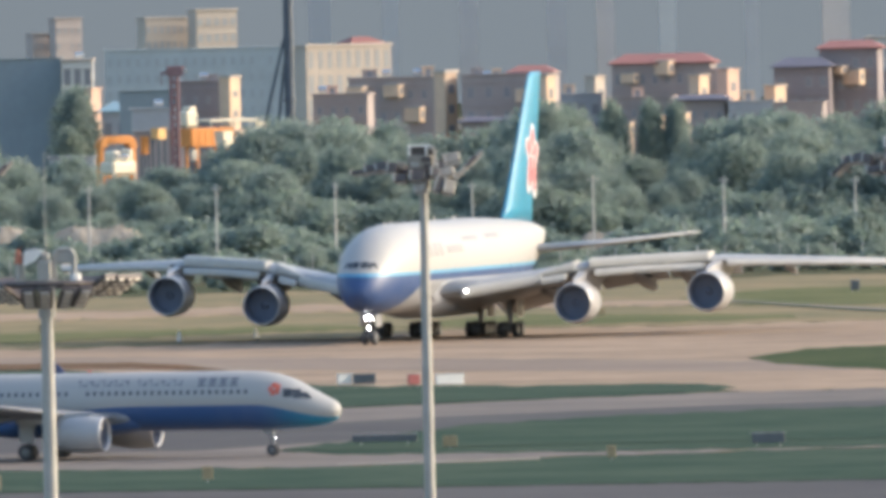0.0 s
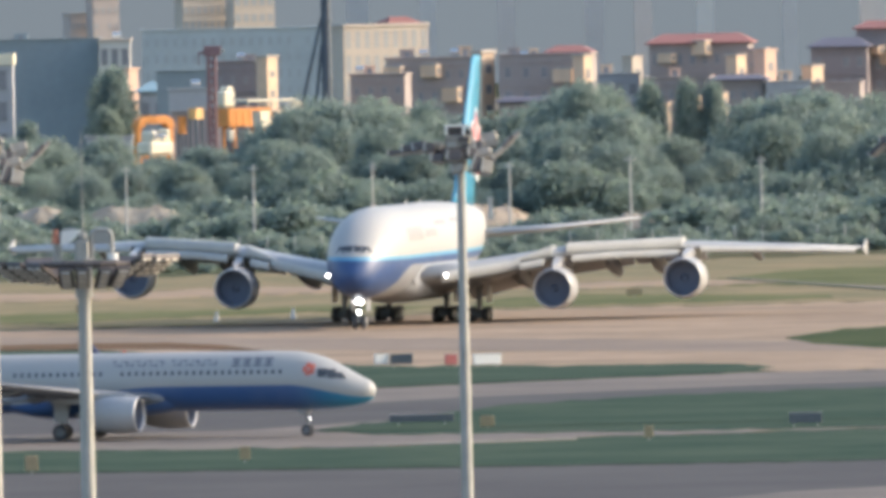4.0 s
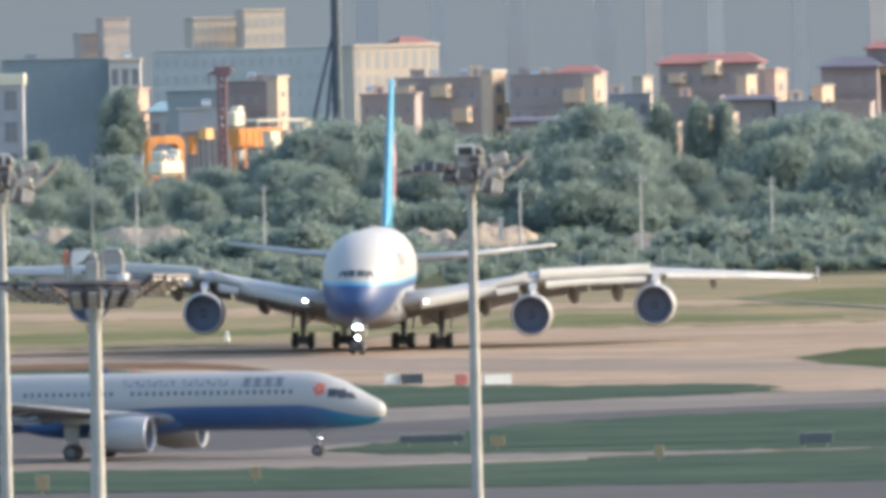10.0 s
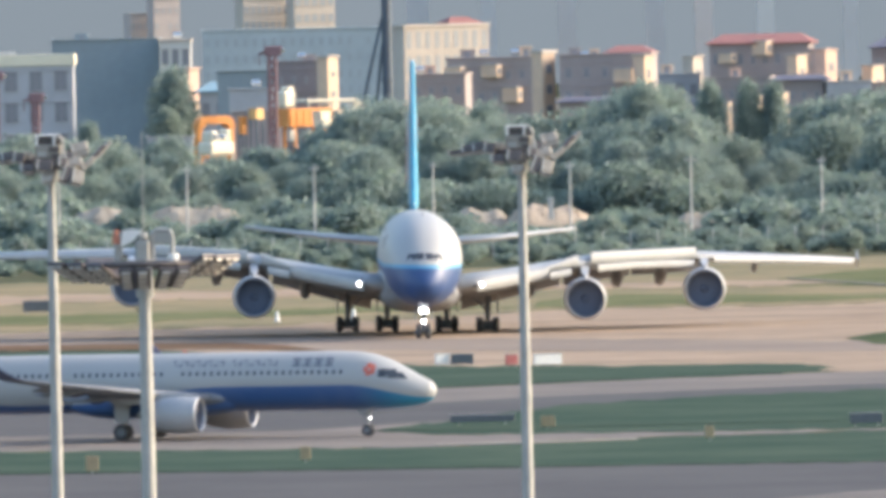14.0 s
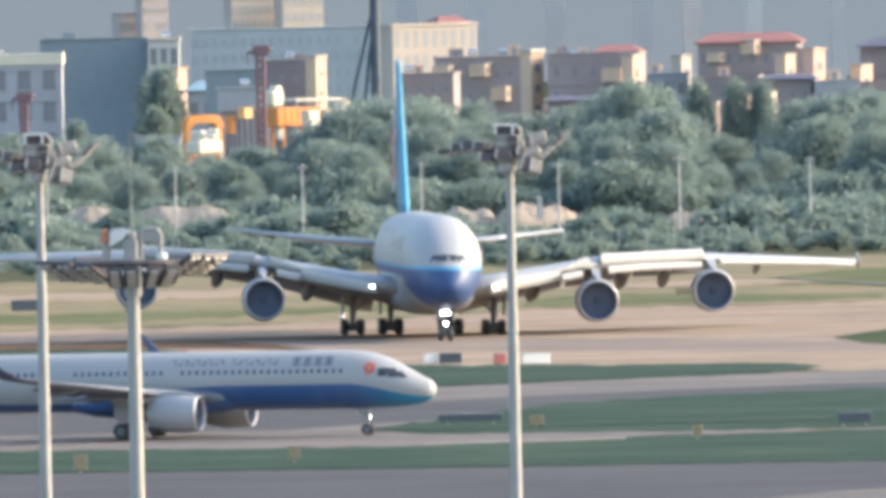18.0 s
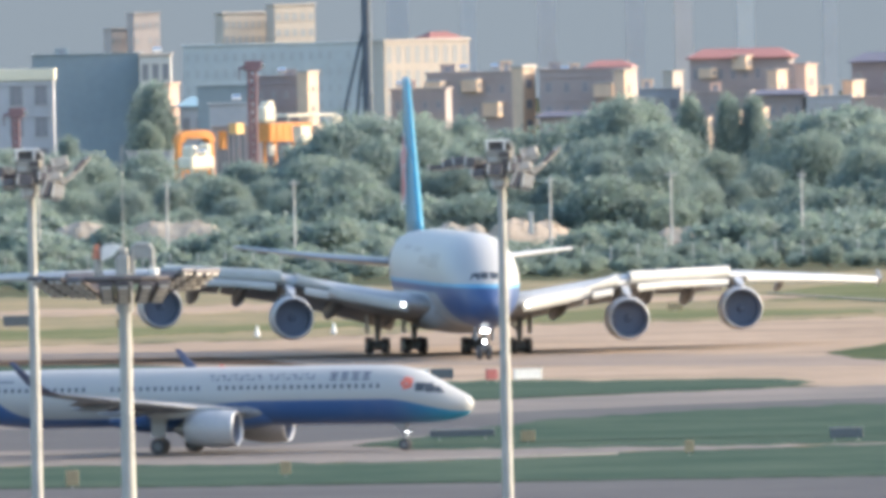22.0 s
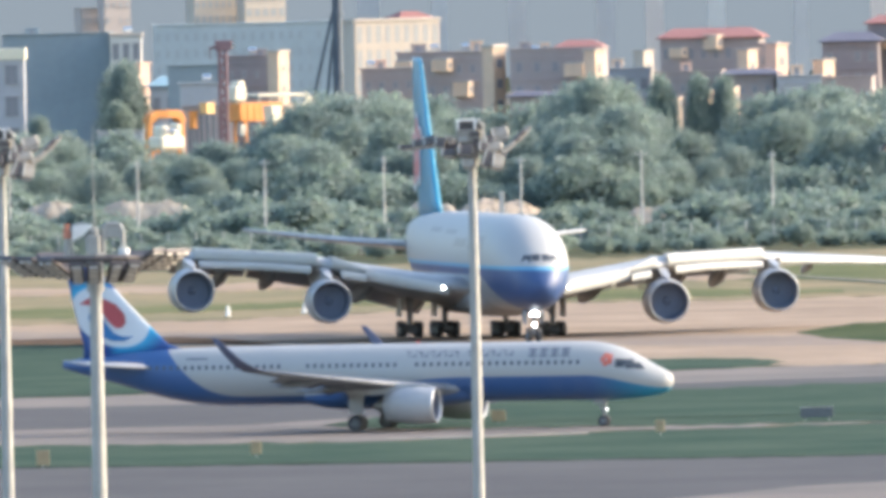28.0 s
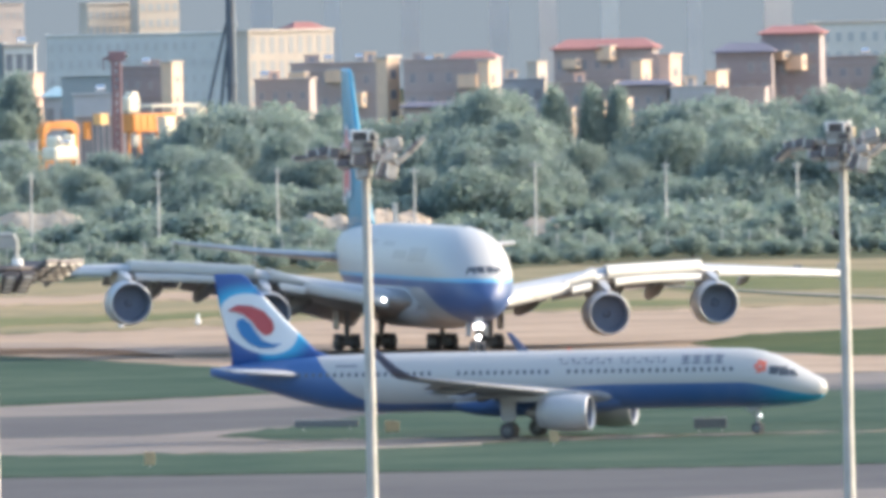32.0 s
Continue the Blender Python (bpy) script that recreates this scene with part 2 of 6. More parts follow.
def turned(bm, prof, n=28, axis="x", at=(0, 0, 0), caps=False):
    """A turned shape: prof is pairs (along, radius)."""
    rings = []
    for s, r in prof:
        ring = []
        for i in range(n):
            a = 2 * math.pi * i / n
            u, v = r * math.cos(a), r * math.sin(a)
            q = {"x": (s, u, v), "y": (u, s, v), "z": (u, v, s)}[axis]
            ring.append(Vector(q) + Vector(at))
        rings.append(ring)
    skin(bm, rings, caps=caps)


def foil(le, chord, thick, y, z, droop=0.0, n=9):
    """A wing section in the plane of y; le is metres behind the nose."""
    up, lo = [], []
    for i in range(n):
        u = (1 - math.cos(math.pi * i / (n - 1))) / 2
        t = thick * 5.0 * (0.2969 * math.sqrt(u) - 0.126 * u - 0.3516 * u * u + 0.2843 * u ** 3 - 0.1036 * u ** 4)
        zz = z - droop * u
        up.append(Vector((-(le + u * chord), y, zz + t * 1.05)))
        lo.append(Vector((-(le + u * chord), y, zz - t * 0.75)))
    return up + lo[-2:0:-1]


class Body:
    """A fuselage by sections: metres behind the nose, middle height, half width, half height."""

    def __init__(self, rows, power=2.0):
        self.k = np.array(rows)
        self.power = power

    def sec(self, s):
        k = self.k
        i = int(np.clip(np.searchsorted(k[:, 0], s) - 1, 0, len(k) - 2))
        h = k[i + 1, 0] - k[i, 0]
        u = np.clip((s - k[i, 0]) / h, 0, 1)

        def slope(j):
            if j == 0:
                return (k[1, 1:] - k[0, 1:]) / (k[1, 0] - k[0, 0]) * np.array([1, 2.2, 2.2])
            if j == len(k) - 1:
                return (k[j, 1:] - k[j - 1, 1:]) / (k[j, 0] - k[j - 1, 0])
            a = (k[j, 1:] - k[j - 1, 1:]) / (k[j, 0] - k[j - 1, 0])
            b = (k[j + 1, 1:] - k[j, 1:]) / (k[j + 1, 0] - k[j, 0])
            return np.where(a * b > 0, 2 * a * b / (a + b + 1e-12), 0)

        p0, p1, m0, m1 = k[i, 1:], k[i + 1, 1:], slope(i) * h, slope(i + 1) * h
        return (2 * u ** 3 - 3 * u ** 2 + 1) * p0 + (u ** 3 - 2 * u ** 2 + u) * m0 + (-2 * u ** 3 + 3 * u ** 2) * p1 + (u ** 3 - u ** 2) * m1

    def point(self, s, deg, out=0.0):
        """deg: 0 is the left side, 90 the top, 180 the right side."""
        zc, w, h = self.sec(s)
        a, e = radians(deg), 2 / self.power
        co, si = math.cos(a), math.sin(a)
        y = (w + out) * math.copysign(abs(co) ** e, co)
        z = zc + (h + out) * math.copysign(abs(si) ** e, si)
        return Vector((-s, y, z))

    def height(self, s, z):
        """The angle on the left side at which the skin reaches height z."""
        zc, w, h = self.sec(s)
        v = np.clip((z - zc) / h, -1, 1)
        return math.degrees(math.asin(math.copysign(abs(v) ** (self.power / 2), v)))

    def hull(self, bm, stations, n=40):
        skin(bm, [[self.point(s, 360 * i / n) for i in range(n)] for s in stations])

    def station(self, y, z):
        """How far behind the nose the skin reaches the point (y, z), seen from ahead."""
        lo, hi = 0.02, 12.0
        for _ in range(40):
            s = (lo + hi) / 2
            zc, w, h = self.sec(s)
            inside = (abs(y) / w) ** self.power + (abs(z - zc) / h) ** self.power < 1
            lo, hi = (lo, s) if inside else (s, hi)
        return hi

    def brow(self, bm, y0, y1, z0, z1, out=0.03, slant=0.0):
        """A pane on the nose, given by its place seen from ahead."""
        a, b = [], []
        for y, z in ((y0, z0), (y1, z0), (y1 - slant, z1), (y0 - slant * 0.6, z1)):
            q = Vector((-self.station(y, z), y, z))
            d = (q - Vector((-8.0, 0, self.sec(8.0)[0]))).normalized()
            a.append(bm.verts.new(q + d * out))
            b.append(bm.verts.new(q - d * 0.06))
        bm.faces.new(a)
        bm.faces.new(b[::-1])
        for i in range(4):
            j = (i + 1) % 4
            bm.faces.new((a[j], a[i], b[i], b[j]))
        bmesh.ops.recalc_face_normals(bm, faces=bm.faces[:])

    def patch(self, bm, s0, s1, z0, z1, right=False, out=0.02, steps=1, slant=0.0):
        """A plate that lies on the skin, 3 cm thick, between two stations and two heights."""
        front = []
        for j in range(steps + 1):
            z = z0 + (z1 - z0) * j / steps
            for s in (s0 + slant * j / steps, s1 + slant * j / steps):
                d = self.height(s, z)
                front.append((s, 180 - d if right else d))
        a = [bm.verts.new(self.point(s, d, out)) for s, d in front]
        b = [bm.verts.new(self.point(s, d, out - 0.05)) for s, d in front]
        for j in range(steps):
            q = [2 * j, 2 * j + 1, 2 * j + 3, 2 * j + 2]
            bm.faces.new([a[i] for i in q])
            bm.faces.new([b[i] for i in q[::-1]])
            for i, k in ((0, 1), (1, 2), (2, 3), (3, 0)):
                if (k, i) in ((1, 0), (3, 2)) and ((j > 0 and (i, k) == (0, 1)) or (j < steps - 1 and (i, k) == (2, 3))):
                    continue
                bm.faces.new((a[q[k]], a[q[i]], b[q[i]], b[q[k]]))


def wheel(parent, at, r, w, name="wheel"):
    """A wheel on a lateral axle: tyre with a turned hub; returned so that it can turn."""
    bm = bmesh.new()
    turned(bm, [(-w / 2, r * 0.55), (-w / 2, r * 0.86), (-w * 0.36, r * 0.97), (0, r), (w * 0.36, r * 0.97), (w / 2, r * 0.86), (w / 2, r * 0.55)], 20, "y", caps=True)
    t = part(name, bm, TYRE, parent, smooth=False)
    t.location = at
    for sgn in (-1, 1):
        bm = bmesh.new()
        turned(bm, [(sgn * w * 0.5, r * 0.55), (sgn * (w * 0.5 + 0.02), r * 0.5), (sgn * w * 0.46, r * 0.3), (sgn * (w * 0.5 + 0.05), r * 0.16), (sgn * (w * 0.5 + 0.05), 0.01)], 12, "y", caps=True)
        part("hub", bm, HUB, t)
    return t


WHEELS = {"big": [], "narrow": []}


def leaf_mat(name, col, col2):
    """Leaf surface that lets some light through."""
    m = mat(name, col, 0.7, scale=0.25, fine=8, col2=col2, island=True, spread=0.035)
    n, l = m.node_tree.nodes, m.node_tree.links
    b = n["Principled BSDF"]
    b.inputs["Roughness"].default_value, b.inputs["Specular IOR Level"].default_value = 0.85, 0.2   # matt leaves
    b.inputs["Sheen Weight"].default_value, b.inputs["Sheen Roughness"].default_value = 0.20, 1.0      # pale bluish veil standing for haze
    b.inputs["Sheen Tint"].default_value = (0.84, 0.92, 1.0, 1.0)
    tr = n.new("ShaderNodeBsdfTranslucent")
    lift = n.new("ShaderNodeHueSaturation")     # light that comes through is brighter and yellower than what is thrown back
    lift.inputs["Hue"].default_value, lift.inputs["Value"].default_value = 0.49, 1.9
    l.new(b.inputs["Base Color"].links[0].from_socket, lift.inputs["Color"])
    l.new(lift.outputs[0], tr.inputs[0])
    mx = n.new("ShaderNodeAddShader")
    l.new(b.outputs[0], mx.inputs[0])
    l.new(tr.outputs[0], mx.inputs[1])
    l.new(mx.outputs[0], n["Material Output"].inputs[0])
    return m


# ---- engines, wings and gear shared by both jets ----
def engine(root, le, y, z, r, length, name="engine", deep=0.86):
    """A turbofan pod: nacelle with inlet lip, duct, fan, spinner and exhaust as its parts."""
    bm = bmesh.new()
    turned(bm, [(-0.12 * r, r * 0.965), (-0.5 * r, r * 1.0), (-length * 0.30, r * 1.04), (-length * 0.55, r * 1.02), (-length * 0.8, r * 0.90), (-length, r * 0.74), (-length, r * 0.70), (-length * 0.8, r * 0.80)], 36)
    nac = part(name, bm, NACELLE, root, smooth=True)
    nac.location = (-le, y, z)
    bm = bmesh.new()
    turned(bm, [(-0.13 * r, r * 0.968), (-0.05 * r, r * 0.95), (0, r * 0.92), (-0.03 * r, r * 0.89), (-0.14 * r, r * 0.87)], 36)
    part("inlet_lip", bm, LIP, nac, "polished metal inlet lip", smooth=True)
    bm = bmesh.new()
    turned(bm, [(-0.14 * r, r * 0.87), (-0.5 * r, r * 0.83), (-(deep + 0.09) * r, r * 0.815)], 36)
    part("inlet_duct", bm, DUCT, nac, smooth=True)
    bm = bmesh.new()
    hub = [bm.verts.new((-deep * r, r * 0.2 * math.cos(i * math.pi / 24), r * 0.2 * math.sin(i * math.pi / 24))) for i in range(48)]
    rim = [bm.verts.new((((0.005 if i % 2 else -0.025) - deep) * r, r * 0.808 * math.cos(i * math.pi / 24 + 0.12), r * 0.808 * math.sin(i * math.pi / 24 + 0.12))) for i in range(48)]
    for i in range(48):
        j = (i + 1) % 48
        bm.faces.new((hub[i], hub[j], rim[j], rim[i]))
    part("fan", bm, FAN, nac, "dark fan disc with many blades")
    bm = bmesh.new()
    turned(bm, [((0.10 - deep) * r, 0.02), ((0.06 - deep) * r, r * 0.10), ((-0.005 - deep) * r, r * 0.205)], 16, caps=True)
    part("spinner", bm, FAN, nac, smooth=True)
    bm = bmesh.new()
    turned(bm, [(-length * 0.82, r * 0.62), (-length * 1.08, r * 0.46), (-length * 1.16, r * 0.30), (-length * 1.3, 0.05)], 20, caps=True)
    part("exhaust_cone", bm, HOT, nac, smooth=True)
    return nac


def pylon(root, le, y, z, r, wing_le, wing_z, chord, w):
    bm = bmesh.new()
    rings = []
    for s, top, bot, hw in ((le + 0.25 * r, z + 1.05 * r, z + 0.8 * r, 0.02), (le + 0.9 * r, z + 1.22 * r, z + 0.9 * r, w * 0.8), (wing_le, wing_z + 0.1, z + 0.7 * r, w), (wing_le + chord * 0.4, wing_z - 0.1, z + 0.62 * r, w), (wing_le + chord * 0.75, wing_z - 0.35, wing_z - 0.6, 0.05)):
        rings.append([Vector((-s, y - hw, bot)), Vector((-s, y + hw, bot)), Vector((-s, y + hw, top)), Vector((-s, y - hw, top))])
    skin(bm, rings)
    return part("pylon", bm, NACELLE, root)


def surface(root, name, stations, material, side=1, n=9, label=""):
    """A wing, tailplane or flap by its sections (le, chord, thickness, y, z, droop)."""
    bm = bmesh.new()
    skin(bm, [foil(a, b, c, side * d, e, f, n) for a, b, c, d, e, f in stations])
    return part(name, bm, material, root, label, smooth=True)


def lerp_rows(rows, y):
    k = np.array(rows)
    return [float(np.interp(y, k[:, 3], k[:, i])) for i in range(6)]


def fin(root, name, rows, material, label=""):
    """An upright tail fin: rows of (le, chord, thickness, z)."""
    bm = bmesh.new()
    rings = []
    for le, ch, th, z in rows:
        rings.append([Vector((q.x, q.z, z)) for q in foil(le, ch, th, 0, 0)])
    skin(bm, rings)
    return part(name, bm, material, root, label, smooth=True)


def disc(bm, pts, y, thick):
    """A flat plate parallel to the fin from outline points (x, z)."""
    a = [bm.verts.new((px, y - thick, pz)) for px, pz in pts]
    b = [bm.verts.new((px, y + thick, pz)) for px, pz in pts]
    bm.faces.new(a)
    bm.faces.new(b[::-1])
    n = len(pts)
    for i in range(n):
        j = (i + 1) % n
        bm.faces.new((a[j], a[i], b[i], b[j]))
    bmesh.ops.recalc_face_normals(bm, faces=bm.faces[:])


def lens(root, at, r, name="landing_light"):
    """A lit lamp in a short dark can that points forward."""
    bm = bmesh.new()
    turned(bm, [(-0.12, r * 1.25), (0.02, r * 1.25), (0.02, r * 1.1)], 14, caps=False)
    can = part(name, bm, DUCT, root)
    can.location = at
    bm = bmesh.new()
    turned(bm, [(-0.05, r * 1.15), (0.0, r), (0.03, r * 0.5), (0.035, 0.01)], 14, caps=False)
    part("lens", bm, LANDING, can, "glowing white lamp lens", smooth=True)


def big_jet():
    """A double-deck four-engine airliner, 72.7 m long; its origin is on the ground below the nose."""
    root = tagged(new("double_deck_airliner"), "white and blue double-deck four-engine airliner taxiing with lamps lit", "airplane")
    body = Body([(0, 4.75, 0.10, 0.10), (0.35, 4.8, 0.85, 0.85), (1.2, 5.05, 1.65, 1.75), (2.6, 5.5, 2.28, 2.48), (4.6, 6.0, 2.85, 3.24), (7.0, 6.38, 3.23, 3.72), (10, 6.60, 3.43, 3.99), (13, 6.69, 3.50, 4.08), (42, 6.69, 3.50, 4.08),
                 (47, 6.74, 3.40, 3.95), (52, 6.90, 3.14, 3.68), (58, 7.28, 2.64, 3.12), (64, 7.8, 1.9, 2.35), (69, 8.35, 1.05, 1.42), (72.7, 8.8, 0.3, 0.45)], 2.12)
    bm = bmesh.new()
    body.hull(bm, [0, 0.1, 0.35, 0.7, 1.2, 1.8, 2.6, 3.5, 4.6, 5.8, 7, 8.5, 10, 11.5, 13, 17, 21, 25, 29, 33, 37, 40, 42, 44.5, 47, 49.5, 52, 54, 56, 58, 60, 62, 64, 66, 68, 69, 70.5, 72, 72.7], 48)
    part("fuselage", bm, BIG_PAINT, root, "white fuselage with blue cheek and pale blue line", smooth=True)
    # belly fairing
    bm = bmesh.new()
    fair = Body([(14.5, 4.4, 0.5, 0.4), (17.2, 4.3, 2.7, 1.7), (22, 4.2, 3.75, 2.25), (38, 4.2, 3.75, 2.25), (43, 4.3, 2.9, 1.7), (47, 4.4, 0.6, 0.5)], 2.6)
    fair.hull(bm, [14.5, 15, 15.7, 16.4, 17.2, 18.4, 20, 22, 28, 34, 38, 40, 42, 44, 46, 47], 32)
    part("belly_fairing", bm, BELLY_GREY, root, "grey belly fairing", smooth=True)
    # cockpit glass: four broad panes round the brow
    for side in (1, -1):
        for y0, y1, z0, z1, sl in ((0.10, 0.74, 6.94, 7.50, 0.07), (0.86, 1.62, 6.86, 7.42, 0.30)):
            bm = bmesh.new()
            body.brow(bm, side * y0, side * y1, z0, z1, 0.03, side * sl)
            part("cockpit_window", bm, GLASS, root)
    # painted titles as plain bars on the upper deck, both sides
    for right in (False, True):
        for s, w, z0, z1 in ((12.5, 1.5, 7.7, 8.9), (14.6, 1.4, 7.7, 8.9), (16.6, 1.5, 7.7, 8.9), (18.7, 1.4, 7.7, 8.9), (21.5, 6.2, 7.9, 8.6), (29, 5.5, 8.9, 9.3), (38, 5.0, 9.0, 9.4)):
            bm = bmesh.new()
            body.patch(bm, s, s + w, z0, z1, right, 0.012, 3)
            part("title_bar", bm, FAINT, root, "painted title bar on the fuselage")
    # doors outlined on the main deck
    for right in (False, True):
        for s in (7.2, 13.6, 24.0, 45.5, 55.0):
            bm = bmesh.new()
            body.patch(bm, s, s + 1.1, 5.0, 7.0, right, 0.008, 3)
            part("cabin_door", bm, BIG_PAINT, root)
    # wings with slats out and flaps down
    W = [(18.2, 20.8, 2.6, 2.6, 4.25, 1.5), (21.2, 18.0, 2.25, 6.2, 4.75, 1.3), (24.9, 14.6, 1.70, 11.5, 5.74, 0.8), (27.2, 12.6, 1.50, 14.9, 6.34, 0.5), (31.0, 10.6, 1.28, 20.0, 6.72, 0.3), (35.2, 8.6, 1.02, 25.7, 6.78, 0.1), (40.8, 5.9, 0.62, 33.3, 6.65, 0.08), (45.2, 4.0, 0.36, 39.2, 6.45, 0.05)]
    for side in (1, -1):
        surface(root, "wing", W, WING_GREY, side, 13, "swept grey wing")
        # drooped nose inboard, then slats run out below and ahead of the wing, then short ones out to the tip
        for name, spans, ahead, drop, tall, deep, text in (
                ("droop_nose", ((5.0, 7.9), (7.92, 11.4)), 0.40, 0.26, 0.95, 1.8, "pale drooped leading edge"),
                ("slat", ((11.5, 13.4), (15.8, 18.8), (18.82, 21.8), (21.82, 24.5)), 1.25, 0.55, 0.66, 0.9, "extended pale slat below the wing's edge"),
                ("leading_edge", ((10.9, 14.0), (15.2, 24.7)), 0.30, -0.42, 0.95, 2.6, "pale upper edge of the wing behind the slats"),
                ("slat", ((26.3, 29.5), (29.52, 32.7), (32.72, 35.9), (35.92, 39.0)), 0.75, 0.22, 0.60, 1.1, "extended pale slat")):
            for y0, y1 in spans:
                rings = []
                for r in (lerp_rows(W, y0), lerp_rows(W, y1)):
                    h = tall * (1.0 if r[3] < 26 else 1.0 - (r[3] - 26) * 0.025)
                    x0, z0 = -r[0] + ahead, r[4] - drop
                    if name == "leading_edge" and r[3] < 12:        # it runs out to nothing inboard
                        h, z0 = h * 0.3, z0 - 0.25
                    rings.append([Vector((x0 - u, side * r[3], z0 + v * h)) for u, v in ((0.16, -0.5), (0.03, -0.28), (0.0, 0.0), (0.07, 0.28), (0.26, 0.46), (0.30 + deep * 0.7, 0.50), (0.30 + deep, 0.36), (0.30 + deep * 0.5, -0.05), (0.35, -0.42))])
                bm = bmesh.new()
                skin(bm, rings)
                part(name, bm, SLAT, root, text)
        for y0, y1 in ((4.0, 12.8), (13.1, 19.0), (19.2, 25.4)):
            a, b = lerp_rows(W, y0), lerp_rows(W, y1)
            surface(root, "flap", [(r[0] + r[1] - 0.6, r[1] * 0.2 + 0.9, 0.34, r[3], r[4] - r[5] + 0.2, 1.4 if y0 < 13 else 1.5) for r in (a, b)], FLAP_GREY, side, 7, "lowered trailing flap")
        for y in (9.9, 17.8, 21.7, 30.2):
            le, ch, th, _, z, dr = lerp_rows(W, y)
            bm = bmesh.new()
            rings = []
            k = 0.55 if y > 25 else 1.0
            for u, rr, dz in ((0.38, 0.05, -0.5), (0.5, 0.55, -1.05), (0.8, 0.80, -1.55), (1.05, 0.62, -2.05), (1.22, 0.06, -2.5)):
                rings.append([Vector((-(le + ch * u), side * y + k * rr * 0.75 * math.cos(i * math.pi / 4), z + dz * k + k * rr * math.sin(i * math.pi / 4))) for i in range(8)])
            skin(bm, rings)
            part("flap_track_fairing", bm, FLAP_GREY, root, smooth=True)
        # tip fence
        le, ch, th, _, z, dr = W[-1]
        bm = bmesh.new()
        disc(bm, [(-(le + 0.6), z), (-(le + 2.6), z + 0.7), (-(le + 3.9), z + 0.75), (-(le + 4.2), z), (-(le + 3.9), z - 0.65), (-(le + 2.8), z - 0.65)], side * 39.5, 0.06)
        part("wingtip_fence", bm, WING_GREY, root)
        surface(root, "tailplane", [(59.6, 10.6, 1.0, 1.2, 7.42, 0), (64.8, 7.2, 0.62, 8.2, 7.97, 0), (69.8, 3.6, 0.3, 15.0, 8.75, 0)], WING_GREY, side, 9, "grey tailplane")
        for le, y, z, wl, wz, ch in ((22.9, 14.6, 3.23, 27.0, 5.95, 12.7), (30.1, 25.35, 4.05, 35.0, 6.65, 8.7)):
            engine(root, le, side * y, z, 1.84, 5.6)
            pylon(root, le, side * y, z, 1.85, wl, wz, ch, 0.36)
        lens(root, (-19.9, side * 5.4, 4.47), 0.10)
        # wing gear: four wheels; body gear: six wheels
        for gx, gy, nx, step in ((33.6, 6.2, 2, 1.7), (36.9, 2.65, 3, 1.7)):
            bm = bmesh.new()
            tube(bm, (-gx, side * gy, 0.75), (-gx, side * gy, 3.6), 0.24, 0.30)
            tube(bm, (-gx + 0.1, side * gy, 1.5), (-gx - 1.6, side * gy, 3.4), 0.12)
            tube(bm, (-gx, side * gy, 1.9), (-gx, side * (gy - 1.4), 3.3), 0.11)
            part("gear_strut", bm, STRUT, root)
            bm = bmesh.new()
            half = (nx - 1) * step / 2
            tube(bm, (-gx - half, side * gy, 0.72), (-gx + half, side * gy, 0.72), 0.17)
            for i in range(nx):
                tube(bm, (-gx - half + i * step, side * gy - 0.7, 0.70), (-gx - half + i * step, side * gy + 0.7, 0.70), 0.10)
            part("bogie_beam", bm, STRUT, root)
            for i in range(nx):
                bm = bmesh.new()
                tube(bm, (-gx - half + i * step, side * gy - 0.44, 0.70), (-gx - half + i * step, side * gy + 0.44, 0.70), 0.40, n=14)
                part("brake_pack", bm, DARK_BAY, root)
                for dy in (-0.72, 0.72):
                    WHEELS["big"].append((wheel(root, (-gx - half + i * step, side * gy + dy, 0.70), 0.70, 0.53), 0.70))
            bm = bmesh.new()
            box(bm, -gx - 1.5, -gx + 1.2, side * (gy + 0.9) - 0.05, side * (gy + 0.9) + 0.05, 1.75, 3.4, 0.02)
            part("gear_door", bm, WING_GREY, root)
    surface(root, "wing_root_fillet", [(17.0, 23.5, 3.0, -2.9, 4.2, 0.5), (17.0, 23.5, 3.0, 2.9, 4.2, 0.5)], BELLY_GREY, 1, 13)
    # fin
    fin(root, "tail_fin", [(55.2, 13.6, 0.9, 10.0), (57.6, 11.2, 1.05, 11.4), (62.8, 8.3, 0.8, 17.6), (67.5, 5.2, 0.5, 23.5), (68.2, 4.4, 0.3, 23.9)], FIN_BLUE, "tall cyan blue tail fin")
    # flower emblem on both faces of the fin
    for side in (1, -1):
        for cx, cz, r0, sx, material in ((-67.1, 16.3, 1.0, 1.0, PALE_RED),):
            pts = []
            for i in range(40):
                a = 2 * math.pi * i / 40
                rr = 1.85 * (1 + 0.24 * math.cos(5 * a + 0.6))
                pts.append((cx + rr * math.sin(a) * 0.95, cz + rr * math.cos(a) * (1.05 if math.cos(a) > 0 else 1.75)))
            bm = bmesh.new()
            disc(bm, pts, side * 0.44, 0.03)
            part("flower_emblem", bm, material, root, "rose red flower shape on the fin")
            bm = bmesh.new()
            disc(bm, [(x + (x - cx) * 0.26, z + (z - cz) * 0.18) for x, z in pts], side * 0.41, 0.03)
            part("emblem_rim", bm, EMBLEM_WHITE, root, "white rim behind the emblem")
            # pale veins that part the petals
            for k in range(5):
                a = 2 * math.pi * k / 5 + 0.5
                bm = bmesh.new()
                u, v = math.sin(a), math.cos(a)
